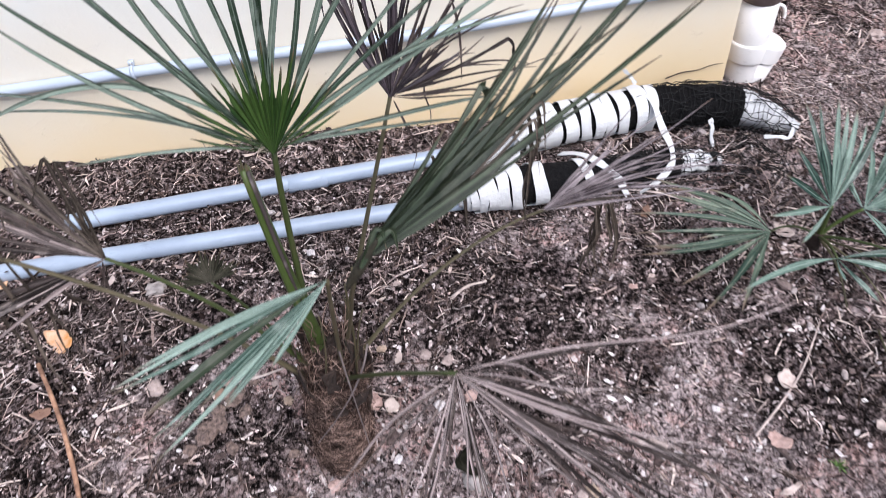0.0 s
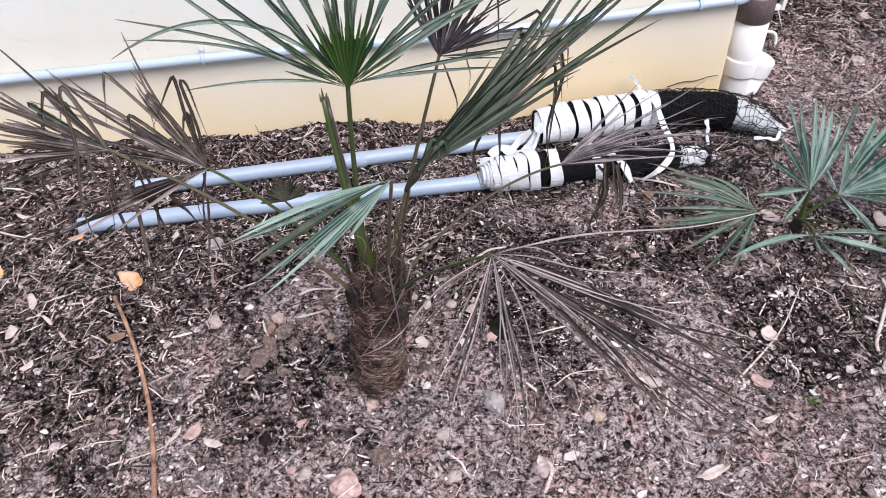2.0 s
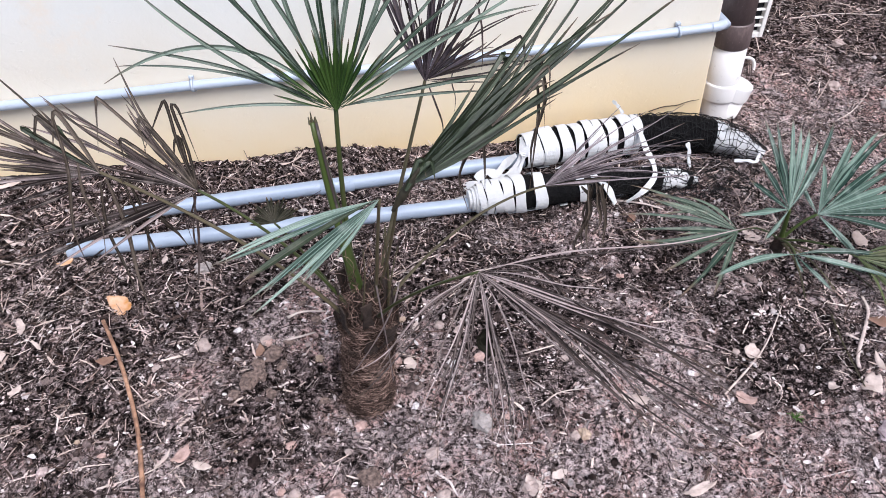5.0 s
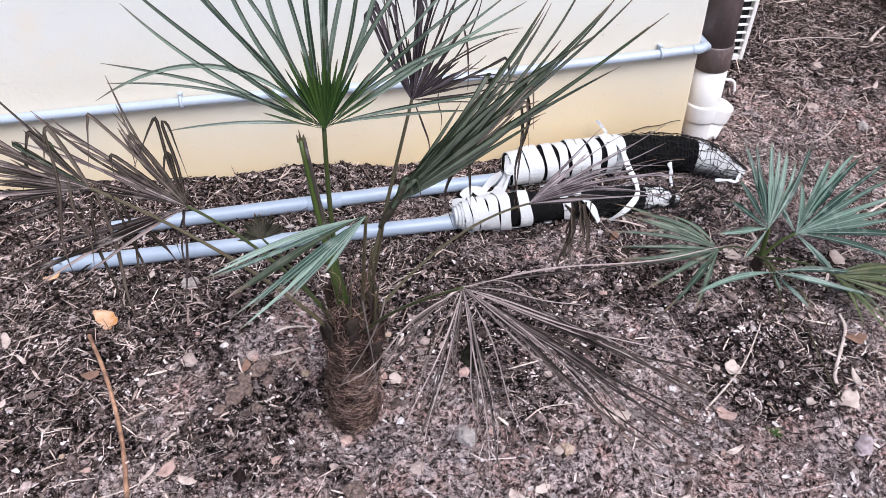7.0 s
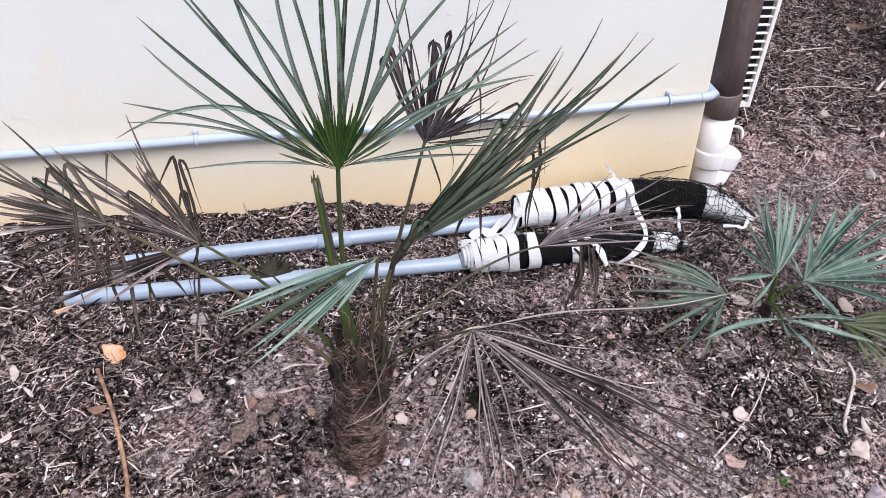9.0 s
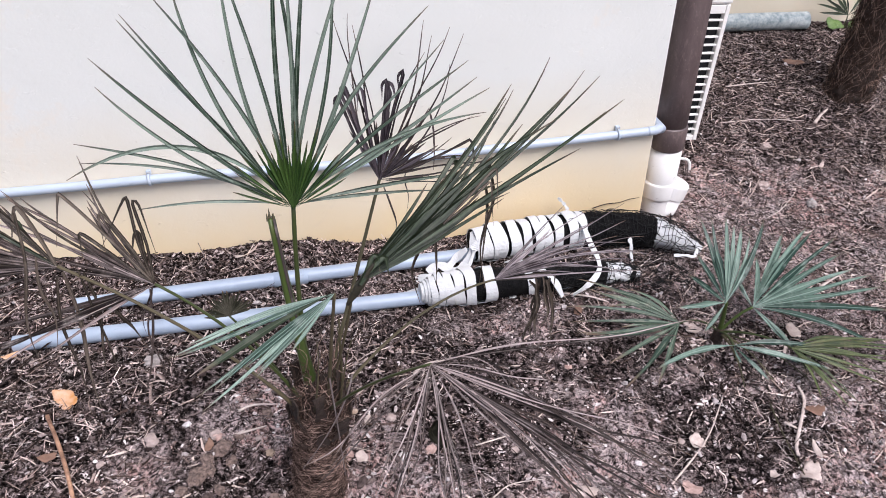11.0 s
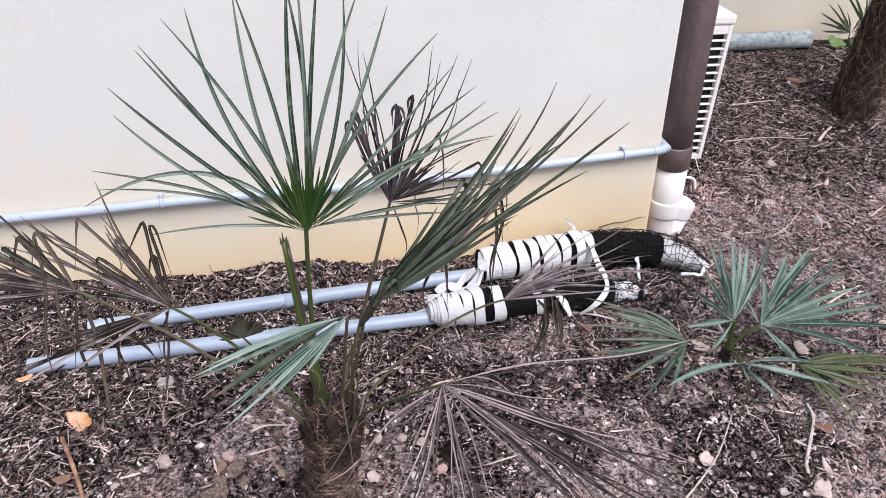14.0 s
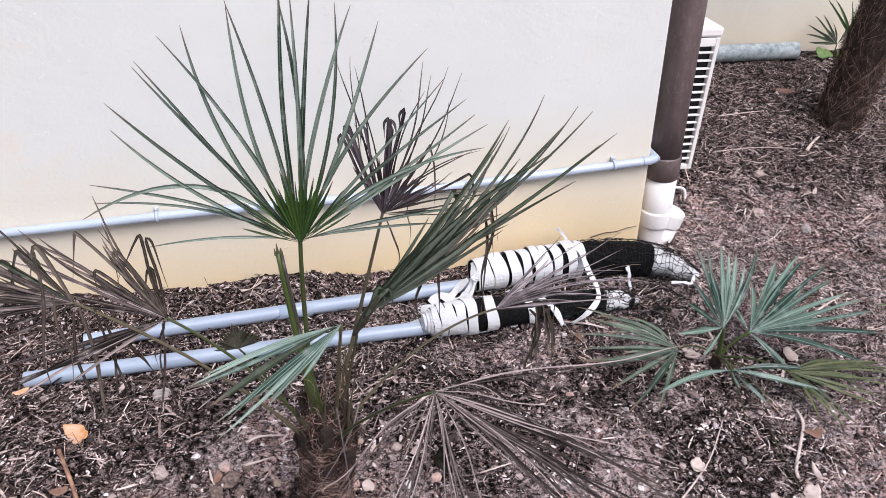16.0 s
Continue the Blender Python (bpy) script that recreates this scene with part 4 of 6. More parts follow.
def hang_down(rod, starts, width, leaf, seed):
    """Slack blades: place of the upper end, then how far the lower end lies aside and below."""
    rng = random.Random(seed)
    for x, y, z, aside, drop in starts:
        a = Vector((x, y, z))
        b = a + Vector((aside, rng.uniform(-0.01, 0.01), -drop))
        m1 = a.lerp(b, 0.3) + Vector((rng.uniform(-0.012, 0.012), rng.uniform(-0.01, 0.01), 0.0))
        m2 = a.lerp(b, 0.65) + Vector((rng.uniform(-0.014, 0.014), rng.uniform(-0.01, 0.01), 0.0))
        slack_leaflet(rod, [a, m1, m2, b], width * rng.uniform(0.7, 1.2), leaf, rng)


def bent_over(rod, hub, bends, width, leaf, seed):
    """Blades that rise from the hub to a kink and fall from there: the kink, then the tip, both seen from the hub."""
    rng = random.Random(seed)
    hub = Vector(hub)
    for kx, kz, tx, tz in bends:
        k, t = hub + Vector((kx, 0.02, kz)), hub + Vector((tx, 0.01, tz))
        over = k + Vector(((0.008 if tx > kx else -0.008), 0.0, -0.002))
        slack_leaflet(rod, [hub, hub.lerp(k, 0.5) + Vector((rng.uniform(-0.006, 0.006), 0, 0)), k, over, over.lerp(t, 0.5), t], width * rng.uniform(0.8, 1.2), leaf, rng)


def fibre_hairs(base, top, r0, r1, count, rng, length=(0.03, 0.08), loose=0.006, steep=(-0.25, 0.35), wind=(0.2, 1.5), thick=1.0):
    """Coarse hairs that lie round a palm's trunk."""
    base, top = Vector(base), Vector(top)
    axis = (top - base).normalized()
    x = axis.orthogonal().normalized()
    y = axis.cross(x)
    shapes = []
    for _ in range(count):
        s = rng.uniform(0.0, 1.0)
        a = rng.uniform(0, 2 * math.pi)
        turn = rng.choice((-1, 1)) * rng.uniform(*wind)
        rise = rng.uniform(*steep)
        ln = rng.uniform(*length)
        line = []
        for i in range(6):
            t = i / 5
            r = (r0 + (r1 - r0) * s) * (1.0 + 0.05 * rng.random()) + loose * t * rng.random() + (0.02 * rng.random() * t * t if rng.random() < 0.08 else 0)
            aa = a + turn * ln / 0.06 * t
            line.append(base.lerp(top, s) + axis * (ln * rise * t) + x * (r * math.cos(aa)) + y * (r * math.sin(aa)))
        shapes.append(tube(line, [thick * r for r in (0.0009, 0.0009, 0.0008, 0.0007, 0.0006, 0.0003)], 3, cap=False))
    return joined(*shapes)


def trunk_shape(base, top, radii, rng, sides=40, n=40, lump=0.09):
    pts = [Vector(base).lerp(Vector(top), i / (n - 1)) for i in range(n)]
    rad = np.interp(np.linspace(0, 1, n), np.linspace(0, 1, len(radii)), radii)
    v, f = tube(pts, rad.tolist(), sides)
    off = Vector((rng.uniform(0, 40), 0, 0))
    for i, co in enumerate(v):
        c = pts[i // sides]
        v[i] = c + (co - c) * (1 + lump * noise.noise(Vector((co.x * 26, co.y * 26, co.z * 60)) + off) + lump * 0.7 * noise.noise(co * 110 + off))
    return v, f


def build_fan_palm():
    rng = random.Random(12)
    palm = thing("fan_palm", "young fan palm with green and dead leaves in mulched soil", "palm")
    base, top = (-1.040, -0.830, -0.03), (-1.012, -0.840, 0.30)
    trunk = part("trunk", trunk_shape(base, top, [0.049, 0.047, 0.046, 0.045, 0.044, 0.042, 0.040, 0.034, 0.026], rng), TRUNK, palm, "short trunk matted with brown fibre", smooth=True)
    tagged(part("trunk_fibre", fibre_hairs(base, (-1.02, -0.836, 0.24), 0.0470, 0.042, 3000, rng, (0.03, 0.10), 0.010, (-0.35, 0.45), (0.4, 1.4), 0.75), HAIR, trunk, "coarse brown fibre"), kind="stuff")
    tagged(part("crown_fibre", fibre_hairs((-1.02, -0.838, 0.20), (-1.01, -0.84, 0.33), 0.044, 0.018, 420, rng, (0.05, 0.13), 0.03, (-0.9, 0.9), (0.1, 1.0), 0.8), HAIR, trunk, "coarse brown fibre"), kind="stuff")
    tagged(part("frayed_fibre", fibre_hairs(base, (-1.015, -0.838, 0.27), 0.048, 0.044, 110, rng, (0.05, 0.10), 0.022, (-1.0, 1.0), (0.0, 0.35), 0.7), HAIR, trunk, "loose frayed fibre"), kind="stuff")
    for k in range(11):
        a = k * 2.39996 + 0.5
        d, side = Vector((math.cos(a), math.sin(a), 0)), Vector((-math.sin(a), math.cos(a), 0))
        foot = Vector((-1.018, -0.837, 0.17 + 0.009 * k)) + d * (0.046 - 0.0016 * k)
        tip = foot + d * rng.uniform(0.006, 0.026) + Vector((0, 0, rng.uniform(0.05, 0.10)))
        part("leaf_sheath", ribbon([foot, foot.lerp(tip, 0.5) + d * 0.006, tip], 0.030 - 0.0012 * k, side, 0.003, 12, rng.uniform(-0.4, 0.4)), TRUNK, palm, "dark fibrous leaf sheath")
    for k in range(7):
        a = k * 2.4
        z = 0.12 + 0.025 * k
        r = 0.049 - 0.05 * (z - 0.12)
        c = Vector(base).lerp(Vector(top), (z + 0.03) / 0.33)
        d = Vector((math.cos(a), math.sin(a), 0))
        part("leaf_base", tube([c + d * (r - 0.012), c + d * (r + 0.002) + Vector((0, 0, 0.025)), c + d * (r + 0.008) + Vector((0, 0, 0.05))], [0.016, 0.013, 0.006], 8, 0.5), TRUNK, palm, smooth=True)
    # the leaves, from the tall green one to the dead ones lying outwards
    pleats = [(k * 5.0 - 23, 0.128 + 0.018 * math.sin(k * 2.3) - 0.0004 * abs(k * 5.0 - 30), 0.0) for k in range(12)]
    flanks = [(a, 0.150 - 0.0008 * abs(a), 0.0) for a in (-66, -58, -49, -44, -35, 44, 50, 58, 66)]
    tall = frond(palm, ((-1.03, -0.83, 0.28), (-1.035, -0.80, 0.46)), (-1.021, -0.773, 0.636), (0.05, -0.99, 0.15), FAN_A, GREEN, STEM, 0.0090, 0.0072, 0.22, 4.0, 1.0, 0.02, thick=0.0048, label="green stalk with a fresh upright fan leaf", seed=1)
    # deep green of the fused pleats; their weaker sheen is in the colour too
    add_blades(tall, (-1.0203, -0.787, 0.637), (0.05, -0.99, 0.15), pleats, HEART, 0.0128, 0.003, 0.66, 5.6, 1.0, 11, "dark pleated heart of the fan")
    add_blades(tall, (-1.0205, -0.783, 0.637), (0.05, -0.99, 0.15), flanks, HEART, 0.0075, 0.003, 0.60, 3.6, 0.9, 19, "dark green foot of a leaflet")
    brown = frond(palm, ((-1.00, -0.83, 0.28), (-0.93, -0.74, 0.45)), (-0.868, -0.658, 0.603), (0.0, -0.98, 0.2), doubled(FAN_B, 1, 41, 3.0), DEAD, STEM_DRY, 0.0075, 0.0026, 0.25, 5, 0.9, 0.02, FAN_B_CURLED, 0.0042, "brown stalk with a withered fan leaf", 2, 0.0, 0.02)
    dark = [(k * 9.0 - 26, 0.105 + 0.02 * math.sin(k * 2.1), 0.02 * math.cos(k * 1.7)) for k in range(11)]
    add_blades(brown, (-0.868, -0.660, 0.603), (0.0, -0.98, 0.2), dark, PLUM_DARK, 0.0095, 0.004, 0.6, 8, 1.0, 14, "dark pleated base of the leaf")
    folded = frond(palm, ((-0.995, -0.84, 0.28), (-0.960, -0.90, 0.45)), (-0.944, -0.945, 0.591), (0.3, -0.9, 0.3), doubled(FAN_F, 1, 42, 2.0)[:28], DEEP, STEM_DRY, 0.0130, 0.0070, 0.36, 5.0, 0.9, 0.035, [(52.1, 0.245, 0.03)], 0.0034, "stalk with a half-closed dark green fan leaf", 3, 0.8)
    sheath = trunk_shape((-0.955, -0.948, 0.560), (-0.912, -0.945, 0.628), [0.003, 0.005, 0.006, 0.0062, 0.006, 0.004, 0.002], rng, 20, 24, 0.35)
    part("sheath", sheath, OLD_SHEATH, folded, "crumpled dark sheath at the leaf's foot", smooth=True)
    bent_over(folded, (-0.935, -0.955, 0.60), [(0.022, 0.035, 0.032, 0.012), (0.034, 0.030, 0.045, 0.000)], 0.012, DEEP, 29)
    droop = frond(palm, ((-1.00, -0.855, 0.27), (-0.985, -0.92, 0.47)), (-0.973, -0.960, 0.593), (0.3, -0.45, 0.84), FAN_E, TEAL, STEM_DRY, 0.0092, 0.0072, 0.30, 4.4, 0.8, 0.03, thick=0.0034, label="stalk with a drooping silvery green fan leaf", seed=4, jitter=0.6)
    add_blades(droop, (-0.973, -0.962, 0.598), (0.3, -0.45, 0.84), [(-92.4, 0.230, 0.01)], DEEP, 0.013, 0.012, 0.45, 5, 0.5, 12, "dark green leaflet")
    ashen = frond(palm, ((-0.995, -0.875, 0.27), (-0.94, -0.98, 0.43)), (-0.850, -1.064, 0.527), (0.0, -0.6, 0.8), FAN_C, ASH, STEM, 0.0032, 0.0017, 0.26, 2.6, 1.2, 0.05, [(172.0, 0.05, 0.10), (-160.0, 0.06, 0.07), (128.0, 0.2, 0.04)], 0.0046, "green stalk with an ashen dead fan leaf", 5, 3.2, 0.06)
    pale = [b for b in FAN_C if not 112 < b[0] < 142]
    add_blades(ashen, (-0.850, -1.063, 0.526), (0.0, -0.6, 0.8), doubled(pale, 1, 43, 3.5)[len(pale):], WITHERED, 0.0040, 0.0020, 0.30, 3, 1.3, 17, "dark brown dead leaflet", 0.035)
    add_blades(ashen, (-0.850, -1.064, 0.527), (0.0, -0.6, 0.8), doubled([b for b in FAN_C if 112 < b[0] < 142], 1, 47, 7.0), DEAD, 0.0040, 0.0026, 0.34, 2.4, 1.3, 13, "dark brown dead leaflet", 0.055)
    plum = frond(palm, ((-0.985, -0.85, 0.27), (-0.83, -0.76, 0.40)), (-0.658, -0.698, 0.376), (0.15, -0.6, 0.75), doubled(FAN_G, 1, 44, 3.0), PLUM, STEM_DRY, 0.0075, 0.0027, 0.26, 5, 1.0, 0.04, (), 0.0034, "thin dry stalk with a purple-grey fan leaf", 6, 1.0, 0.022)
    withered = frond(palm, ((-1.05, -0.84, 0.27), (-1.13, -0.845, 0.46)), (-1.246, -0.835, 0.556), (0.0, -0.86, 0.51), doubled(FAN_D, 1, 45, 5.0)[:17], WITHERED, STEM, 0.0100, 0.0054, 0.36, 4, 1.2, 0.03, (), 0.0042, "green stalk with a withered fan leaf", 7, 0.8, 0.025)
    broken = frond(palm, ((-1.06, -0.85, 0.26), (-1.18, -0.855, 0.47)), (-1.367, -0.858, 0.624), (0.1, -0.86, 0.5), doubled(FAN_D2, 1, 46, 6.0)[:19], WITHERED, STEM_DRY, 0.0098, 0.0054, 0.36, 4.5, 1.2, 0.03, (), 0.0042, "dry stalk with a broken, withered fan leaf", 8, 1.0, 0.025)
    add_blades(withered, (-1.246, -0.837, 0.556), (0.0, -0.86, 0.51), [(-108, 0.31, 0.02), (-104, 0.33, -0.03), (-112, 0.27, 0.03), (-99, 0.30, 0.0), (-118, 0.20, 0.02), (-62, 0.27, 0.03), (-57, 0.24, -0.02)], ASH, 0.0065, 0.0038, 0.35, 5, 1.1, 15, "bleached dead leaflet")
    add_blades(broken, (-1.367, -0.860, 0.624), (0.1, -0.86, 0.5), [(-92, 0.21, 0.02), (-97, 0.24, -0.02), (-87, 0.22, 0.02), (-82, 0.18, 0.0), (-66, 0.17, 0.03)], ASH, 0.0065, 0.0038, 0.35, 5, 1.1, 16, "bleached dead leaflet")
    bent_over(broken, (-1.367, -0.858, 0.624), [(-0.045, 0.070, -0.030, 0.045), (-0.085, 0.072, -0.066, 0.048)], 0.010, DEEP, 30)
    add_blades(withered, (-1.246, -0.835, 0.556), (0.0, -0.86, 0.51), [(-23.1, 0.225, -0.03), (-29.3, 0.177, 0.02), (-51.4, 0.263, -0.03)], DRIED, 0.0060, 0.0034, 0.30, 4, 1.1, 61, "thin brown dead leaflet", 0.02)
    add_blades(broken, (-1.367, -0.858, 0.624), (0.1, -0.86, 0.5), [(-33.3, 0.199, 0.02), (-49.7, 0.225, -0.03), (-54.3, 0.232, 0.0), (-58.3, 0.233, 0.02), (-62.7, 0.235, -0.03), (-65.7, 0.229, 0.0), (-69.3, 0.219, 0.02), (-72.8, 0.21, -0.03), (-74.6, 0.202, 0.0)], DRIED, 0.0075, 0.0038, 0.32, 4, 1.1, 62, "thin brown dead leaflet", 0.012)
    hang_down(ashen, [(-0.852, -1.125, 0.478, 0.004, 0.058), (-0.846, -1.128, 0.480, -0.004, 0.045)], 0.030, OLD_LEAF, 31)
    hang_down(broken, [(-1.361, -0.86, 0.614, -0.012, 0.31), (-1.340, -0.86, 0.616, 0.001, 0.287), (-1.370, -0.862, 0.61, -0.027, 0.30), (-1.388, -0.88, 0.733, -0.043, 0.292), (-1.382, -0.88, 0.658, -0.015, 0.175), (-1.34, -0.84, 0.596, -0.019, 0.235), (-1.319, -0.84, 0.541, 0.035, 0.11)], 0.0088, DRIED, 21)
    hang_down(withered, [(-1.249, -0.84, 0.553, -0.047, 0.278), (-1.253, -0.842, 0.553, -0.079, 0.282), (-1.25, -0.838, 0.553, -0.03, 0.10)], 0.0055, DEAD, 22)
    hang_down(plum, [(-0.575, -0.668, 0.340, 0.035, 0.12), (-0.543, -0.665, 0.338, 0.03, 0.19), (-0.549, -0.66, 0.335, 0.003, 0.21), (-0.537, -0.668, 0.336, 0.012, 0.16), (-0.556, -0.66, 0.334, 0.015, 0.18), (-0.530, -0.664, 0.338, -0.01, 0.14), (-0.562, -0.672, 0.330, -0.012, 0.20)], 0.0125, DRIED, 23)
    bent_over(plum, (-0.658, -0.698, 0.376), [(0.100, -0.020, 0.116, -0.085), (0.125, -0.012, 0.130, -0.070), (0.085, -0.022, 0.098, -0.110)], 0.0090, DRIED, 32)
    hang_down(brown, [(-0.864, -0.66, 0.596, 0.013, 0.137), (-0.811, -0.64, 0.626, -0.01, 0.131)], 0.005, DEAD, 24)
    hang_down(folded, [(-0.716, -0.84, 0.721, 0.001, 0.246), (-0.724, -0.842, 0.705, 0.002, 0.225), (-0.831, -0.80, 0.61, 0.01, 0.187), (-0.80, -0.82, 0.60, 0.004, 0.12)], 0.0090, DRIED, 25)
    bent_over(folded, (-0.80, -0.90, 0.655), [(0.078, 0.072, 0.088, 0.010), (0.070, 0.050, 0.082, -0.02)], 0.0060, DRIED, 33)
    bent_over(brown, (-0.868, -0.658, 0.603), [(-0.060, 0.150, -0.068, 0.115), (-0.048, 0.168, -0.058, 0.135), (-0.020, 0.162, -0.030, 0.13), (0.022, 0.172, 0.012, 0.145), (0.028, 0.156, 0.022, 0.13), (0.050, 0.186, 0.040, 0.158), (0.024, 0.168, 0.036, 0.140), (-0.055, 0.158, -0.040, 0.125)], 0.0098, PLUM_DARK, 28)
    bent_over(withered, (-1.246, -0.835, 0.556), [(-0.097, 0.158, -0.125, 0.08), (-0.012, 0.142, -0.07, 0.06), (-0.006, 0.135, 0.012, 0.04), (-0.008, 0.083, -0.03, 0.03), (-0.085, 0.09, -0.094, 0.055), (-0.05, 0.12, -0.06, 0.06)], 0.0085, DRIED, 26)
    bent_over(broken, (-1.367, -0.858, 0.624), [(-0.055, 0.085, -0.10, -0.01), (-0.03, 0.09, -0.06, 0.02), (-0.07, 0.06, -0.08, -0.04)], 0.0085, DRIED, 27)
    mini = [(k * 9.5 - 82, 0.041 + 0.006 * math.sin(k * 1.7), 0.0) for k in range(18)]
    frond(palm, ((-1.06, -0.82, 0.26), (-1.11, -0.80, 0.38)), (-1.149, -0.804, 0.449), (0.1, -0.75, 0.65), mini, OLD_LEAF, STEM, 0.0088, 0.0044, 0.6, 9.5, 0.9, 0.02, thick=0.003, label="short stalk with a small new fan leaf", seed=9)
    stub = bezier((-1.025, -0.83, 0.26), (-1.045, -0.82, 0.45), (-1.057, -0.798, 0.632), 14)
    cut = part("cut_stalk", tube(stub, np.interp(np.linspace(0, 1, 14), [0, 0.35, 1], [0.019, 0.013, 0.0085]).tolist(), 8, 0.55), FRESH_STEM, palm, "cut-off green leaf stalk", smooth=True)
    edge = [p + Vector((0.0045, -0.0055, 0.0)) for p in stub[5:]]
    part("dried_edge", tube(edge, np.interp(np.linspace(0, 1, 9), [0, 0.3, 1], [0.001, 0.0034, 0.0032]).tolist(), 6, 0.5), ASH, cut, "pale dried strip along the stalk", smooth=True)
    end = Vector((-1.057, -0.798, 0.628))
    for k in range(6):
        o = Vector((rng.uniform(-0.006, 0.006), rng.uniform(-0.004, 0.004), 0))
        part("splinter", tube([end + o, end + o * 1.2 + Vector((0, 0.002, rng.uniform(0.008, 0.02)))], [0.0024, 0.0006], 5), STEM_DRY, cut)
    # slack dead threads and old stalks round the crown
    for k in range(4):
        a = Vector((-1.0 + rng.uniform(-0.03, 0.03), -0.86 + rng.uniform(-0.02, 0.01), 0.27))
        b = a + Vector((rng.uniform(0.00, 0.05), rng.uniform(-0.02, 0.02), rng.uniform(0.10, 0.22)))
        part("old_stalk", tube(bezier(a, a.lerp(b, 0.5) + Vector((rng.uniform(-0.02, 0.02), 0, 0.02)), b, 9), np.linspace(0.0034, 0.0014, 9).tolist(), 6, 0.6), STEM_DRY, palm, "withered old stalk", smooth=True)
    for a, b, c in (((-0.955, -0.87, 0.34), (-0.97, -0.92, 0.30), (-1.06, -0.91, 0.16)), ((-0.995, -0.88, 0.36), (-0.99, -0.905, 0.30), (-0.985, -0.905, 0.12))):
        part("dead_thread", tube(bezier(a, b, c, 10), np.linspace(0.0018, 0.0008, 10).tolist(), 5), ASH, palm, "pale dead leaflet over the trunk")


build_fan_palm()

S_A = [(-50.5, 0.286, 0.026), (-58.1, 0.258, -0.003), (-71.0, 0.26, 0.038), (-80.6, 0.267, 0.0), (-87.9, 0.23, -0.035), (-90.7, 0.277, -0.056), (-111.4, 0.229, -0.016), (-127.8, 0.221, -0.023), (-145.1, 0.19, 0.012), (-128.2, 0.155, 0.011), (-57.0, 0.203, 0.041), (-37.7, 0.145, 0.086)]
S_B = [(-83.9, 0.127, 0.0), (-43.7, 0.112, -0.019), (-3.4, 0.206, -0.019), (4.2, 0.201, -0.032), (13.9, 0.2, -0.012), (27.2, 0.185, 0.003), (42.1, 0.233, 0.026), (37.8, 0.175, 0.023), (-126.3, 0.092, 0.006), (-20.9, 0.134, -0.02), (21.1, 0.188, -0.008)]
S_C = [(-4.3, 0.071, -0.012), (33.7, 0.147, 0.016), (50.3, 0.265, -0.016), (62.3, 0.32, -0.025), (71.3, 0.36, -0.005), (78.2, 0.348, -0.004), (87.0, 0.344, -0.009), (91.1, 0.406, 0.009), (96.9, 0.399, 0.012), (106.2, 0.404, -0.004), (121.9, 0.347, -0.031), (160.7, 0.151, -0.026), (158.2, 0.128, 0.045)]
S_D = [(-90.5, 0.227, 0.046), (-87.6, 0.188, 0.036), (-165.0, 0.054, 0.086), (169.0, 0.117, 0.043), (127.3, 0.171, -0.022), (110.2, 0.212, -0.027), (126.0, 0.24, 0.015)]
S_E = [(109.6, 0.288, -0.023), (116.2, 0.302, -0.008), (122.3, 0.304, 0.008), (129.8, 0.25, 0.049), (137.3, 0.232, 0.061), (176.8, 0.187, 0.026), (-166.4, 0.139, -0.034), (165.1, 0.195, -0.001), (113.1, 0.344, -0.005)]


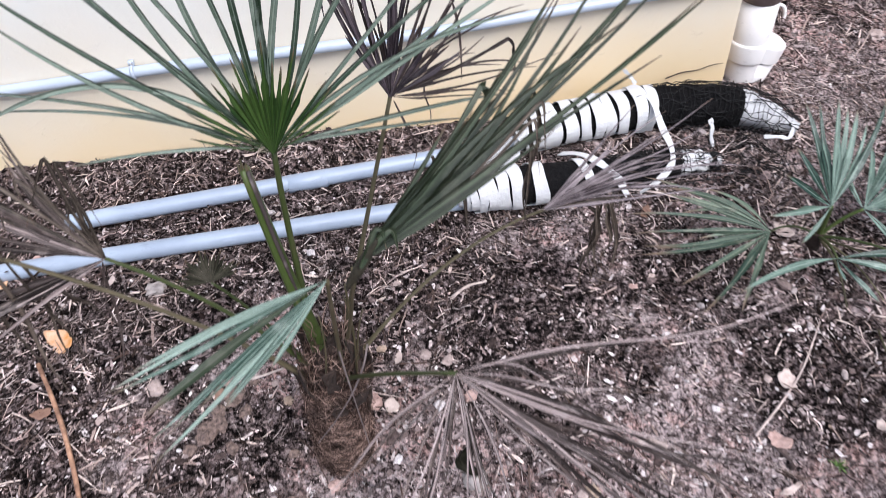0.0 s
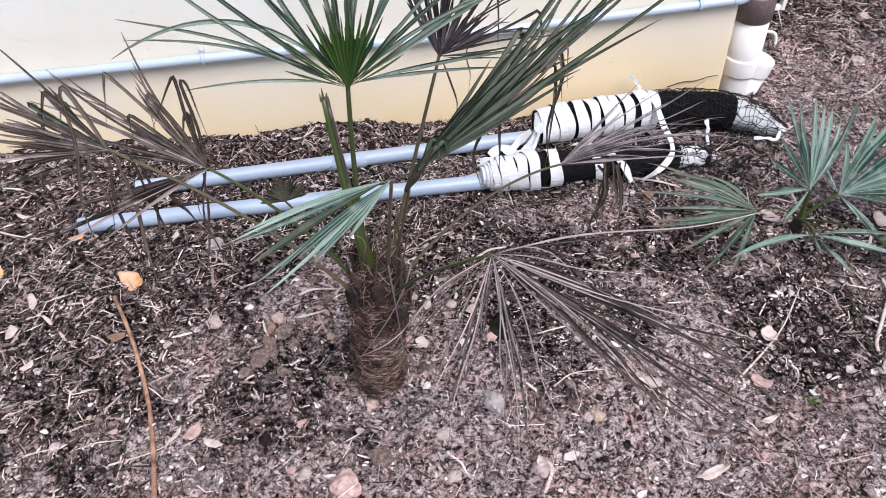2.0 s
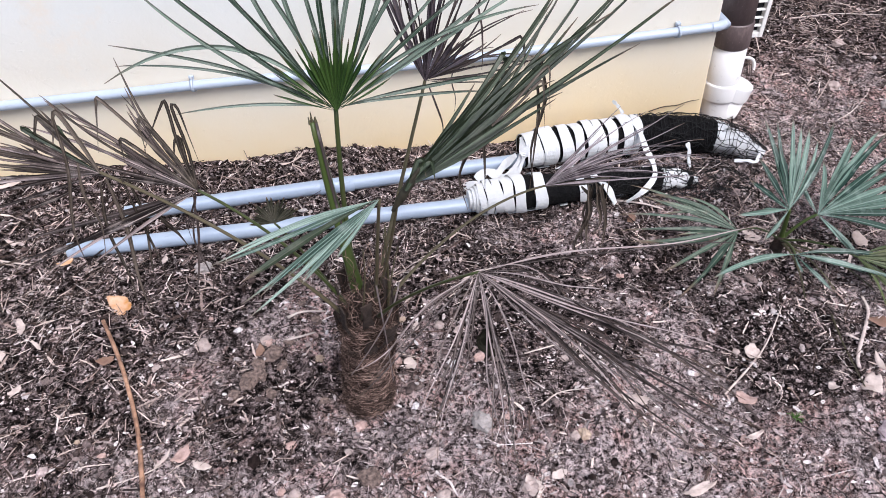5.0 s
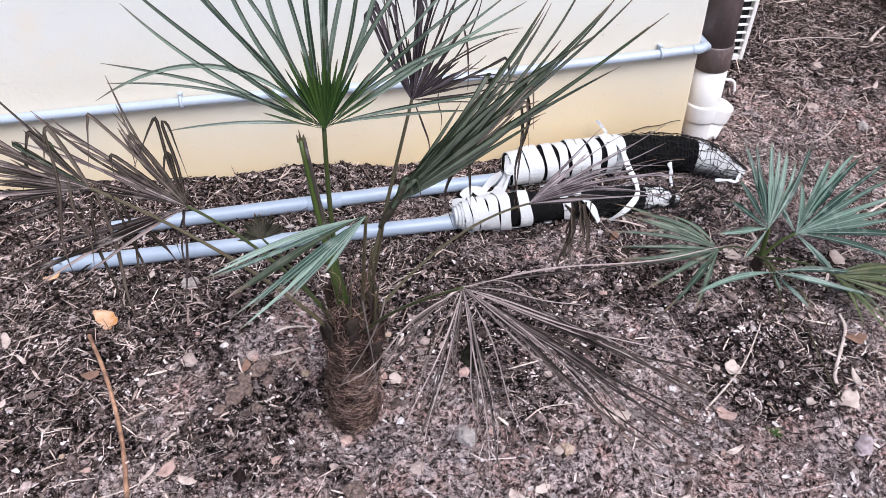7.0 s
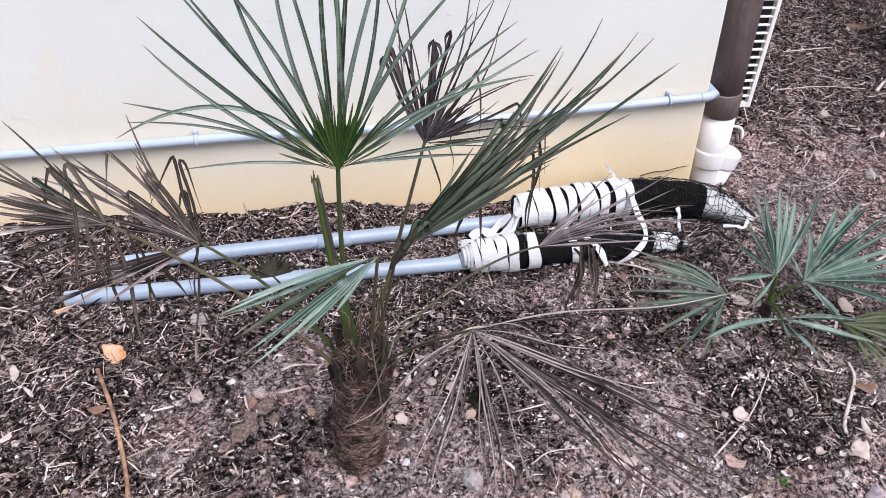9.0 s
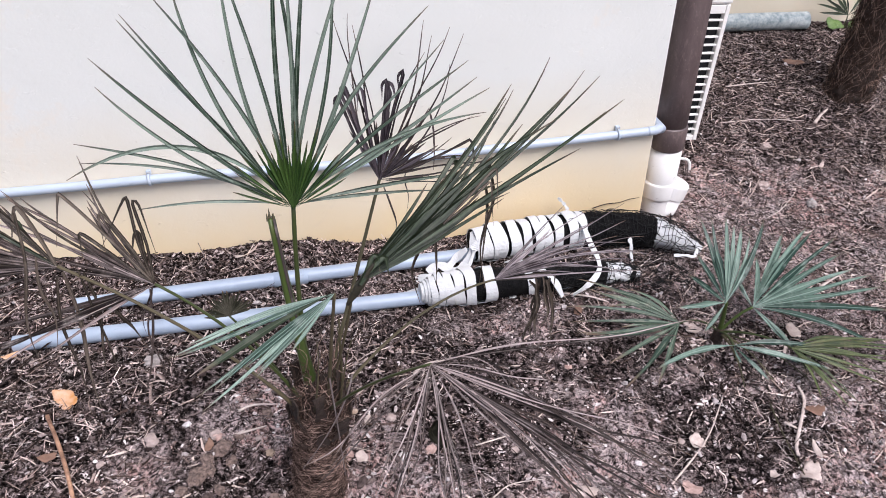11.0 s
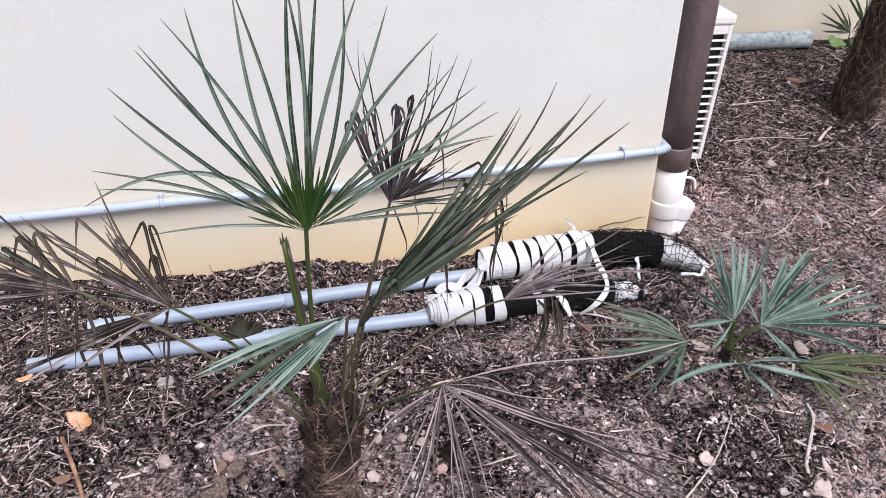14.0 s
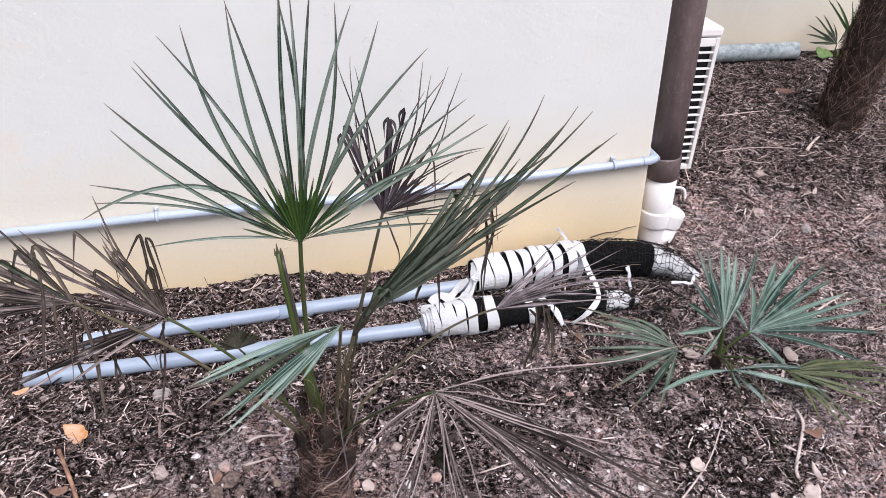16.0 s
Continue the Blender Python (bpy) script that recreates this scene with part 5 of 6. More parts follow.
def build_small_palm():
    rng = random.Random(21)
    palm = thing("small_fan_palm", "small blue-green fan palm growing in mulched soil", "palm")
    base, crown = (0.0, -0.515, -0.09), (-0.003, -0.528, 0.0)
    trunk = part("trunk", trunk_shape(base, crown, [0.018, 0.017, 0.015, 0.013, 0.010], rng, 20, 16), TRUNK, palm, "short fibrous stem", smooth=True)
    tagged(part("trunk_fibre", fibre_hairs(base, crown, 0.018, 0.011, 90, rng, (0.02, 0.04), 0.004, (-0.3, 0.5), (0.1, 0.6), 0.6), HAIR, trunk), kind="stuff")
    c = Vector((-0.002, -0.527, -0.015))
    frond(palm, (c, (-0.08, -0.53, 0.06)), (-0.133, -0.546, 0.050), (0.0, -0.3, 0.95), doubled([(a, n * 1.07, k) for a, n, k in S_A], 1, 51, 4.0)[:18], WORN, STEM, 0.0145, 0.0105, 0.45, 9, 0.7, 0.03, seed=31, thick=0.003, label="stalk with a fan leaf, browned at its tips", jitter=1.0)
    frond(palm, (c, (-0.012, -0.54, 0.05)), (-0.026, -0.555, 0.108), (0.1, -0.75, 0.65), doubled([(a, n * 1.06, k) for a, n, k in S_B], 1, 52, 5.0)[:15], SAGE, FRESH_STEM, 0.0195, 0.0145, 0.5, 12, 0.6, 0.03, seed=32, thick=0.0062)
    frond(palm, (c, (0.03, -0.535, 0.05)), (0.059, -0.546, 0.072), (0.1, -0.5, 0.86), doubled(S_C, 1, 53, 4.0)[:18], SAGE, FRESH_STEM, 0.0190, 0.0140, 0.45, 9, 0.6, 0.03, seed=33, thick=0.0055)
    frond(palm, (c, (-0.015, -0.58, 0.03)), (-0.027, -0.628, 0.032), (0.05, -0.25, 0.97), S_D, SAGE, STEM, 0.018, 0.0135, 0.45, 12, 0.5, 0.04, seed=34, thick=0.004)
    frond(palm, (c, (0.05, -0.60, 0.045)), (0.114, -0.653, 0.022), (0.1, -0.3, 0.95), doubled(S_E, 1, 55, 3.0), OLIVE, STEM, 0.011, 0.0065, 0.5, 8, 0.8, 0.05, seed=35, thick=0.004, label="stalk with a folded olive-green fan leaf")
    for a, b in (((0.0, -0.53, -0.02), (0.06, -0.72, -0.045)), ((0.0, -0.53, -0.02), (0.15, -0.70, -0.045)), ((0.0, -0.53, -0.02), (-0.02, -0.70, -0.04))):
        a, b = Vector(a), Vector(b)
        part("old_stalk", tube(bezier(a, a.lerp(b, 0.5) + Vector((0, 0, 0.05)), b, 9), np.linspace(0.004, 0.0018, 9).tolist(), 6, 0.6), STEM_DRY, palm, "withered old stalk", smooth=True)


build_small_palm()


def build_far_palm():
    rng = random.Random(41)
    palm = thing("leaning_palm", "dark shaggy palm trunk leaning away from the wall", "palm")
    base, top = Vector((1.285, 0.83, -0.14)), Vector((1.60, 0.95, 1.25))
    trunk = part("trunk", trunk_shape(base, top, [0.096, 0.086, 0.082, 0.080, 0.080, 0.080, 0.078], rng, 60, 110, 0.20), FAR_TRUNK, palm, "shaggy dark trunk", smooth=True)
    tagged(part("trunk_fibre", fibre_hairs(base, top, 0.090, 0.084, 5200, rng, (0.05, 0.16), 0.022, (-1.0, 1.1), (0.0, 0.40), 0.95), FAR_HAIR, trunk, "coarse brown fibre"), kind="stuff")
    axis = (top - base).normalized()
    for k in range(46):
        c = base + axis * (0.15 + 0.027 * k)
        a = k * 2.39996
        d = Vector((math.cos(a), math.sin(a), 0))
        part("leaf_base", tube([c + d * 0.062, c + d * 0.082 + axis * 0.03, c + d * 0.095 + axis * 0.075, c + d * 0.104 + axis * 0.10], [0.022, 0.018, 0.011, 0.003], 7, 0.45), FAR_TRUNK, palm, smooth=True)
    for k in range(9):
        a = k * 2 * math.pi / 9 + 0.2
        out = Vector((math.cos(a), math.sin(a), 0.0))
        hub = top + out * 0.35 + Vector((0, 0, 0.42))
        fan = [(j * 13 - 91, 0.38 - 0.0012 * abs(j * 13 - 91), 0.0) for j in range(15)]
        frond(palm, (top, top + out * 0.08 + Vector((0, 0, 0.30))), hub, (out.x * -0.5, out.y * -0.5 - 0.05, 0.85), fan, GREEN, STEM, 0.018, 0.011, 0.4, 11, 0.5, 0.03, seed=60 + k, thick=0.007)


build_far_palm()


def build_sapling():
    plant = thing("palm_sapling", "small green palm sapling beside the drain pipe", "palm")
    c = on_ground(1.80, 1.585)
    fan = [(-82, 0.16, 0), (-70, 0.19, 0.02), (-56, 0.20, 0), (-40, 0.20, 0), (-25, 0.17, 0), (-8, 0.11, 0), (35, 0.12, 0.03), (62, 0.13, 0.05)]
    frond(plant, (c, c + Vector((0, 0, 0.04))), c + Vector((-0.005, -0.01, 0.075)), (0, -0.9, 0.4), fan, DEEP, STEM, 0.018, 0.014, 0.4, 14, 0.5, 0.03, seed=71, thick=0.004)
    fan = [(-34, 0.25, 0), (-24, 0.22, 0.02), (4, 0.19, 0), (16, 0.17, 0.02), (40, 0.15, 0)]
    frond(plant, (c, c + Vector((0.05, 0, 0.06))), c + Vector((0.075, 0.0, 0.10)), (0, -0.9, 0.4), fan, HEART, STEM, 0.020, 0.015, 0.4, 14, 0.5, 0.03, seed=72, thick=0.004)
    for x, z, s, mat in ((-0.10, 0.045, 0.040, WEED), (-0.06, 0.035, 0.034, WEED), (0.03, 0.02, 0.040, WEED), (0.06, 0.035, 0.034, WEED)):
        v, f = broad_leaf(s, random.Random(int(x * 1000) + 190), 0.35, 3)
        m = Matrix.Translation(c + Vector((x, -0.03, z))) @ Matrix.Rotation(radians(40), 4, "X") @ Matrix.Rotation(x * 12, 4, "Z")
        part("broad_leaf", ([m @ p for p in v], f), mat, plant, "round fresh green leaf", smooth=True)


def broad_leaf(size, rng, curl=0.5, lobes=5, slender=0.8):
    """A curled, lobed leaf with a midrib, a millimetre thick, built round its own centre."""
    v, f = [], []
    rings, n = 5, 30
    ph = rng.uniform(0, 6)
    for side in (0, 1):
        for i in range(rings + 1):
            t = i / rings
            for k in range(n):
                a = 2 * math.pi * k / n
                r = size * t * (0.72 + 0.20 * abs(math.cos(a * lobes / 2 + ph)) ** 0.7 + 0.10 * math.cos(a + ph) + 0.04 * math.sin(a * 9 + ph))
                x, y = r * math.cos(a), r * slender * math.sin(a)
                z = curl * (x * x / size * 0.7 - y * y / size * 0.35) + 0.10 * curl * size * math.sin(a * 3 + ph) * t * t - 0.0008 * side
                v.append(Vector((x, y, z)))
        for i in range(rings):
            for k in range(n):
                j = (k + 1) % n
                b = side * (rings + 1) * n
                q = (b + i * n + k, b + i * n + j, b + (i + 1) * n + j, b + (i + 1) * n + k)
                f.append(q[::-1] if side else q)
    b = (rings + 1) * n
    for k in range(n):
        j = (k + 1) % n
        f.append((rings * n + k, rings * n + j, b + rings * n + j, b + rings * n + k))
    return v, f


build_sapling()


# ---- things lying on the soil ----
def build_fallen_leaves():
    rng = random.Random(5)
    kinds = [
        (-1.567, -0.540, 0.036, ORANGE_LEAF, "orange dead leaf curled on the soil"), (-1.721, -0.369, 0.022, ORANGE_LEAF, "small orange dead leaf beside a pipe"), (-1.864, -0.483, 0.026, ORANGE_LEAF, "yellow dead leaf on the soil"),
        (-0.022, -0.975, 0.040, TAN_LEAF, "broad pale tan dead leaf on the soil"), (0.030, -0.918, 0.034, TAN_LEAF, "long pale dead leaf on the soil"), (-1.926, -0.046, 0.045, TAN_LEAF, "long white dead leaf near the wall"), (-1.86, -0.274, 0.030, TAN_LEAF, "long pale dead leaf on the soil"), (-1.49, -0.391, 0.013, TAN_LEAF, "small white leaf scrap beside a pipe"), (-1.598, -0.379, 0.016, TAN_LEAF, "long white leaf scrap beside a pipe"), (-1.649, -0.314, 0.016, PINK_STONE, "pinkish leaf scrap beside a pipe"), (-0.108, -0.968, 0.016, TAN_LEAF, "small white leaf scrap on dark soil"), (-0.305, -1.044, 0.030, TAN_LEAF, "long pale dead leaf on the soil"), (-0.922, -0.670, 0.020, TAN_LEAF, "white dead leaf behind the palm trunk"), (-0.208, -0.838, 0.024, TAN_LEAF, "pinkish dead leaf on the soil"), (-0.503, -0.927, 0.030, TAN_LEAF, "pale skeleton leaf on the soil"),
        (1.30, 1.22, 0.055, BROWN_LEAF, "reddish brown dead leaf on mulch"), (-0.055, -1.078, 0.028, DUSK_LEAF, "twisted purple-grey dead leaf on the soil"), (-1.187, -0.062, 0.040, TAN_LEAF, "long pale dead leaf near the wall"),
        (-0.945, -0.775, 0.018, TAN_LEAF, "cream dead leaf beside the palm trunk"), (-1.85, -0.62, 0.022, TAN_LEAF, "pale dead leaf on the soil"),
        (-1.79, -0.66, 0.020, TAN_LEAF, "pale dead leaf on the soil"), (-1.36, -0.96, 0.022, TAN_LEAF, "pale dead leaf on the soil"), (0.52, -0.10, 0.030, TAN_LEAF, "long pale dead leaf on mulch"), (0.80, 0.25, 0.035, TAN_LEAF, "long pale dead leaf on mulch"),
        (0.95, 0.55, 0.030, TAN_LEAF, "long pale dead leaf on mulch"), (0.70, -0.35, 0.028, TAN_LEAF, "long pale dead leaf on mulch"), (-1.26, -0.70, 0.018, BROWN_LEAF, "brown dead leaf on the soil"), (-0.33, -0.38, 0.02, BROWN_LEAF, "reddish dead leaf on the soil"),
        (1.45, 0.62, 0.03, ORANGE_LEAF, "orange dead leaf beside a palm trunk"), (0.20, -0.55, 0.03, TAN_LEAF, "pale dead leaf under the small palm"), (-0.05, -0.48, 0.03, TAN_LEAF, "pale dead leaf under the small palm"), (0.10, -0.80, 0.028, BROWN_LEAF, "brown curled leaf under the small palm"),
        (-1.432, -0.939, 0.026, TAN_LEAF, "long pale dead leaf on the soil"),
        (-1.396, -0.936, 0.024, PINK_STONE, "crumpled pinkish leaf on the soil"),
        (-1.568, -0.701, 0.020, BROWN_LEAF, "brown dead leaf beside the stick"),
        (-1.741, -0.743, 0.016, TAN_LEAF, "tan dead leaf on the soil"),
        (-1.770, -0.572, 0.024, TAN_LEAF, "pale torn dead leaf on the soil"),
        (-1.726, -0.625, 0.022, TAN_LEAF, "long pale dead leaf on the soil"),
        (-0.754, -1.081, 0.022, TAN_LEAF, "pale dead leaf on the soil"),
        (-0.703, -1.069, 0.018, TAN_LEAF, "pale dead leaf on the soil"),
        (-0.440, -1.122, 0.050, TAN_LEAF, "long pale dead leaf on dry soil"),
        (-0.280, -0.950, 0.025, PINK_STONE, "pinkish curled dead leaf on the soil"),
    ]
    for x, y, s, mat, label in kinds:
        slender = 0.22 if "long" in label else rng.uniform(0.45, 0.85)
        v, f = broad_leaf(s, rng, rng.uniform(0.25, 0.55), 5, slender)
        m = Matrix.Translation(on_ground(x, y, 0.010)) @ Euler((rng.uniform(-0.3, 0.3), rng.uniform(-0.3, 0.3), 0.1 if "near the wall" in label else rng.uniform(0, 6))).to_matrix().to_4x4()
        tagged(part("fallen_leaf", ([m @ p for p in v], f), mat, smooth=True), label, "leaf", "fallen leaves")


build_fallen_leaves()


def stone(x, y, size, mat, label, rng, name="stone", category="stone", group="stones on the soil", squash=0.65):
    bm = bmesh.new()
    bmesh.ops.create_icosphere(bm, subdivisions=3, radius=size)
    off = Vector((rng.uniform(0, 90), rng.uniform(0, 90), 0))
    sx, sy = rng.uniform(0.8, 1.25), rng.uniform(0.75, 1.1)
    for v in bm.verts:
        n = v.co / size
        k = 1 + 0.42 * noise.noise(n * 1.6 + off) + 0.22 * noise.noise(n * 3.6 + off) + 0.10 * noise.noise(n * 8 + off)
        v.co = Vector((v.co.x * k * sx, v.co.y * k * sy, v.co.z * k * squash))
    bmesh.ops.transform(bm, matrix=Matrix.Translation(on_ground(x, y, size * squash * 0.35)) @ Matrix.Rotation(rng.uniform(0, 6), 4, "Z"), verts=bm.verts[:])
    tagged(part(name, bm, mat, smooth=False), label, category, group)


def build_stones():
    rng = random.Random(8)
    for x, y, s, mat, label in (
        (-0.824, -0.939, 0.022, GREY_STONE, "grey stone half buried in soil"), (-1.249, -0.664, 0.013, PALE_STONE, "pale stone on the soil"), (-1.378, -0.664, 0.015, PALE_STONE, "pale stone on the soil"),
        (-0.239, -0.128, 0.016, PALE_STONE, "white rounded stone beside the netting"), (-0.76, -1.085, 0.016, PALE_STONE, "pale stone on the soil"), (-1.47, -0.72, 0.008, PALE_STONE, "small pale stone on the soil"),
        (-1.232, -0.705, 0.0161, CLOD, "crumbly clod of dry soil"), (-1.20, -0.675, 0.0112, CLOD, "crumbly clod of dry soil"), (-1.262, -0.73, 0.0136, CLOD, "crumbly clod of dry soil"),
        (-1.215, -0.735, 0.0124, CLOD, "crumbly clod of dry soil"), (-1.28, -0.775, 0.0186, CLOD, "crumbly clod of dry soil"), (-1.235, -0.81, 0.0124, CLOD, "crumbly clod of dry soil"), (-1.31, -0.80, 0.0136, CLOD, "crumbly clod of dry soil"),
        (-1.14, -0.62, 0.0124, CLOD, "crumbly clod of dry soil"), (-1.17, -0.57, 0.0099, CLOD, "crumbly clod of dry soil"), (-1.40, -0.42, 0.02, GREY_STONE, "grey stone beside a pipe"), (-1.05, -1.03, 0.022, CLOD, "brown chunk of bark beside the palm"),
        (-0.87, -0.67, 0.012, PALE_STONE, "pale stone on the soil"), (-0.83, -0.69, 0.012, PALE_STONE, "pale stone on the soil"), (-0.62, -0.80, 0.008, PALE_STONE, "small pale stone on the soil"),
        (0.55, 0.20, 0.022, PALE_STONE, "pale stone on mulch"), (0.68, 0.42, 0.018, PALE_STONE, "pale stone on mulch"), (-1.13, -0.83, 0.0087, CLOD, "crumbly clod of dry soil"), (-0.93, -1.00, 0.012, PALE_STONE, "pale chip of stone"),
        (0.64, 0.05, 0.02, GREY_STONE, "grey stone on mulch"),
        (-1.374, -0.671, 0.012, PALE_STONE, "pale pinkish stone on the soil"),
        (-1.245, -0.668, 0.012, PINK_STONE, "pink stone on the soil"),
        (-1.136, -0.724, 0.010, TAN_STONE, "tan stone beside the palm"),
        (-1.060, -0.903, 0.013, PINK_STONE, "pinkish chunk of bark at the palm's foot"),
        (-1.117, -1.076, 0.026, PINK_STONE, "large pink stone on the soil"),
        (-1.197, -0.929, 0.009, PINK_STONE, "pink stone on the soil"),
        (-1.087, -0.961, 0.007, PALE_STONE, "small white stone on the soil"),
        (-1.192, -1.034, 0.010, PALE_STONE, "pale stone on the soil"),
        (-1.216, -1.023, 0.008, PINK_STONE, "pink stone on the soil"),
        (-1.258, -0.758, 0.016, CLOD, "flat grey clod beside the palm"),
        (-0.922, -1.088, 0.014, PALE_STONE, "white stone on the soil"),
        (-0.632, -0.992, 0.011, TAN_STONE, "tan stone on the soil"),
        (-0.650, -0.993, 0.010, PALE_STONE, "pale stone on the soil"),
        (-0.953, -0.646, 0.010, TAN_STONE, "tan stone behind the palm"),
        (-0.977, -0.755, 0.016, PINK_STONE, "pinkish chunk of bark beside the palm"),
        (-0.800, -0.777, 0.012, PINK_STONE, "pink stone on the soil"),
    ):
        stone(x, y, s, mat, label, rng)
    for k in range(46):
        x, y = rng.uniform(-1.9, 0.5), rng.uniform(-1.25, -0.42)
        if abs(x + 1.04) < 0.1 and abs(y + 0.83) < 0.1:
            continue
        mat = rng.choice((PALE_STONE, PINK_STONE, TAN_STONE, PALE_STONE))
        stone(x, y, rng.uniform(0.003, 0.0075), mat, {PALE_STONE: "small pale stone on the soil", PINK_STONE: "small pink stone on the soil", TAN_STONE: "small tan stone on the soil"}[mat], rng)


build_stones()


def build_sticks():
    pts = [on_ground(-1.583, -0.604, 0.026), on_ground(-1.548, -0.682, 0.014), on_ground(-1.519, -0.762, 0.010), on_ground(-1.490, -0.861, 0.009), on_ground(-1.468, -0.963, 0.009), on_ground(-1.452, -1.06, 0.010), on_ground(-1.444, -1.17, 0.009)]
    stick = tagged(part("stick", tube(spline(pts, 26), np.linspace(0.0040, 0.0052, 26).tolist(), 9, wobble=0.12, rng=random.Random(2)), STICK, smooth=True), "bent orange-brown stick on the soil", "stick", "sticks")
    rng = random.Random(3)
    for a, b, r, mat, label in (
        ((-1.20, -0.615), (-1.12, -0.60), 0.004, TWIG, "pale wood splinter on the soil"),
        ((-0.80, -0.55), (-0.72, -0.52), 0.004, TWIG, "pale wood splinter on the soil"), ((-1.30, -0.28), (-1.02, -0.25), 0.0018, TWIG, "thin pale twig between the pipes"), ((-0.70, -0.92), (-0.58, -0.89), 0.002, TWIG, "thin pale twig on the soil"),
        ((-1.207, -0.672), (-1.141, -0.660), 0.0040, TWIG, "pale wood splinter on the soil"),
        ((-0.703, -0.781), (-0.618, -0.760), 0.0022, TWIG, "thin pale twig on the soil"),
        ((-1.540, -0.990), (-1.430, -0.946), 0.0020, TWIG, "thin pale twig on the soil"),
        ((0.34, -0.40), (0.55, -0.30), 0.004, TWIG, "pale dry stalk on mulch"), ((0.60, 0.62), (1.0, 0.66), 0.003, TWIG, "thin pale twig on mulch"), ((1.02, 0.62), (1.14, 0.72), 0.007, TWIG, "pale stick beside the palm trunk"),
        ((-1.95, -0.30), (-1.80, -0.36), 0.003, TWIG, "pale dry stalk on the soil"), ((0.80, 0.95), (1.05, 1.0), 0.004, TWIG, "pale dry stalk on mulch"), ((0.45, 0.0), (0.62, 0.12), 0.0025, TWIG, "thin pale twig on mulch"), ((-0.35, -0.30), (-0.24, -0.36), 0.004, TWIG, "pale dry stalk on the soil"),
    ):
        mid = ((a[0] + b[0]) / 2 + rng.uniform(-0.015, 0.015), (a[1] + b[1]) / 2 + rng.uniform(-0.015, 0.015))
        line = [on_ground(*a, r + 0.003), on_ground(*mid, r + 0.008), on_ground(*b, r + 0.003)]
        tagged(part("twig", tube(spline(line, 10), np.linspace(r, r * 0.6, 10).tolist(), 7, 0.7), mat, smooth=True), label, "twig", "sticks")
    for path, r0, r1, flat, mat, label in (
        ([(-0.093, -0.727), (-0.168, -0.815), (-0.233, -0.873), (-0.319, -0.938)], 0.0014, 0.0026, 1.0, TWIG, "long crooked pale twig on dark soil"),
        ([(0.105, -0.723), (0.092, -0.771), (0.028, -0.85), (-0.011, -0.899), (-0.024, -0.926)], 0.0036, 0.0040, 0.55, TWIG, "curved pale dry stalk under the small palm"),
        ([(0.004, -0.768), (-0.021, -0.863), (-0.041, -0.993)], 0.0022, 0.0010, 1.0, STEM_DRY, "thin brown stem on the soil"),
        ([(0.005, -0.828), (0.034, -0.866)], 0.0045, 0.0020, 0.5, TWIG, "pale wood splinter under the small palm"),
    ):
        line = [on_ground(x, y, max(r0, r1) + 0.006) for x, y in path]
        tagged(part("twig", tube(spline(line, 20), np.linspace(r0, r1, 20).tolist(), 7, flat), mat, smooth=True), label, "twig", "sticks")


build_sticks()
root = tube(spline([(-0.165, -0.012, 0.060), (-0.120, -0.005, 0.066), (-0.079, -0.005, 0.066), (-0.045, -0.004, 0.074), (-0.016, -0.006, 0.077)], 14), np.linspace(0.0016, 0.0007, 14).tolist(), 6)
tagged(part("twig", root, TRUNK, smooth=True), "thin brown twig lying against the wall", "twig", "sticks")


def build_weeds():
    rng = random.Random(17)
    for x, y, n, s in ((-0.209, -1.018, 11, 0.018), (0.62, -0.42, 10, 0.05)):
        weed = thing("weed", "tiny green weed sprouting from the soil", "weed", "weeds")
        c = on_ground(x, y)
        for k in range(n):
            a = k * 2.4
            e = c + Vector((math.cos(a), math.sin(a), 0)) * (s * rng.uniform(0.4, 1.0)) + Vector((0, 0, s * rng.uniform(0.3, 0.9)))
            part("blade", ribbon([c, c.lerp(e, 0.5) + Vector((0, 0, s * 0.3)), e], s * 0.13, (-math.sin(a), math.cos(a), 0), 0.0005, 8), WEED, weed)


build_weeds()


def build_seedling():
    """A seedling with a few broad toothed leaves, at the edge of the bed."""
    plant = thing("seedling", "broad-leaved green seedling growing from the soil", "weed")
    c = on_ground(-1.800, -0.985)
    rng = random.Random(19)
    part("stem", tube([c, c + Vector((0.002, 0.002, 0.02)), c + Vector((0, 0, 0.035))], [0.0022, 0.0018, 0.0012], 7), STEM, plant, smooth=True)
    for a, s, z in ((0.2, 0.050, 0.036), (2.2, 0.042, 0.030), (4.2, 0.046, 0.033)):
        v, f = broad_leaf(s, rng, 0.30, 9, 0.72)
        m = Matrix.Translation(c + Vector((math.cos(a) * s * 0.75, math.sin(a) * s * 0.75, z))) @ Matrix.Rotation(a, 4, "Z")
        part("leaf", ([m @ p for p in v], f), SEEDLING, plant, smooth=True)


build_seedling()


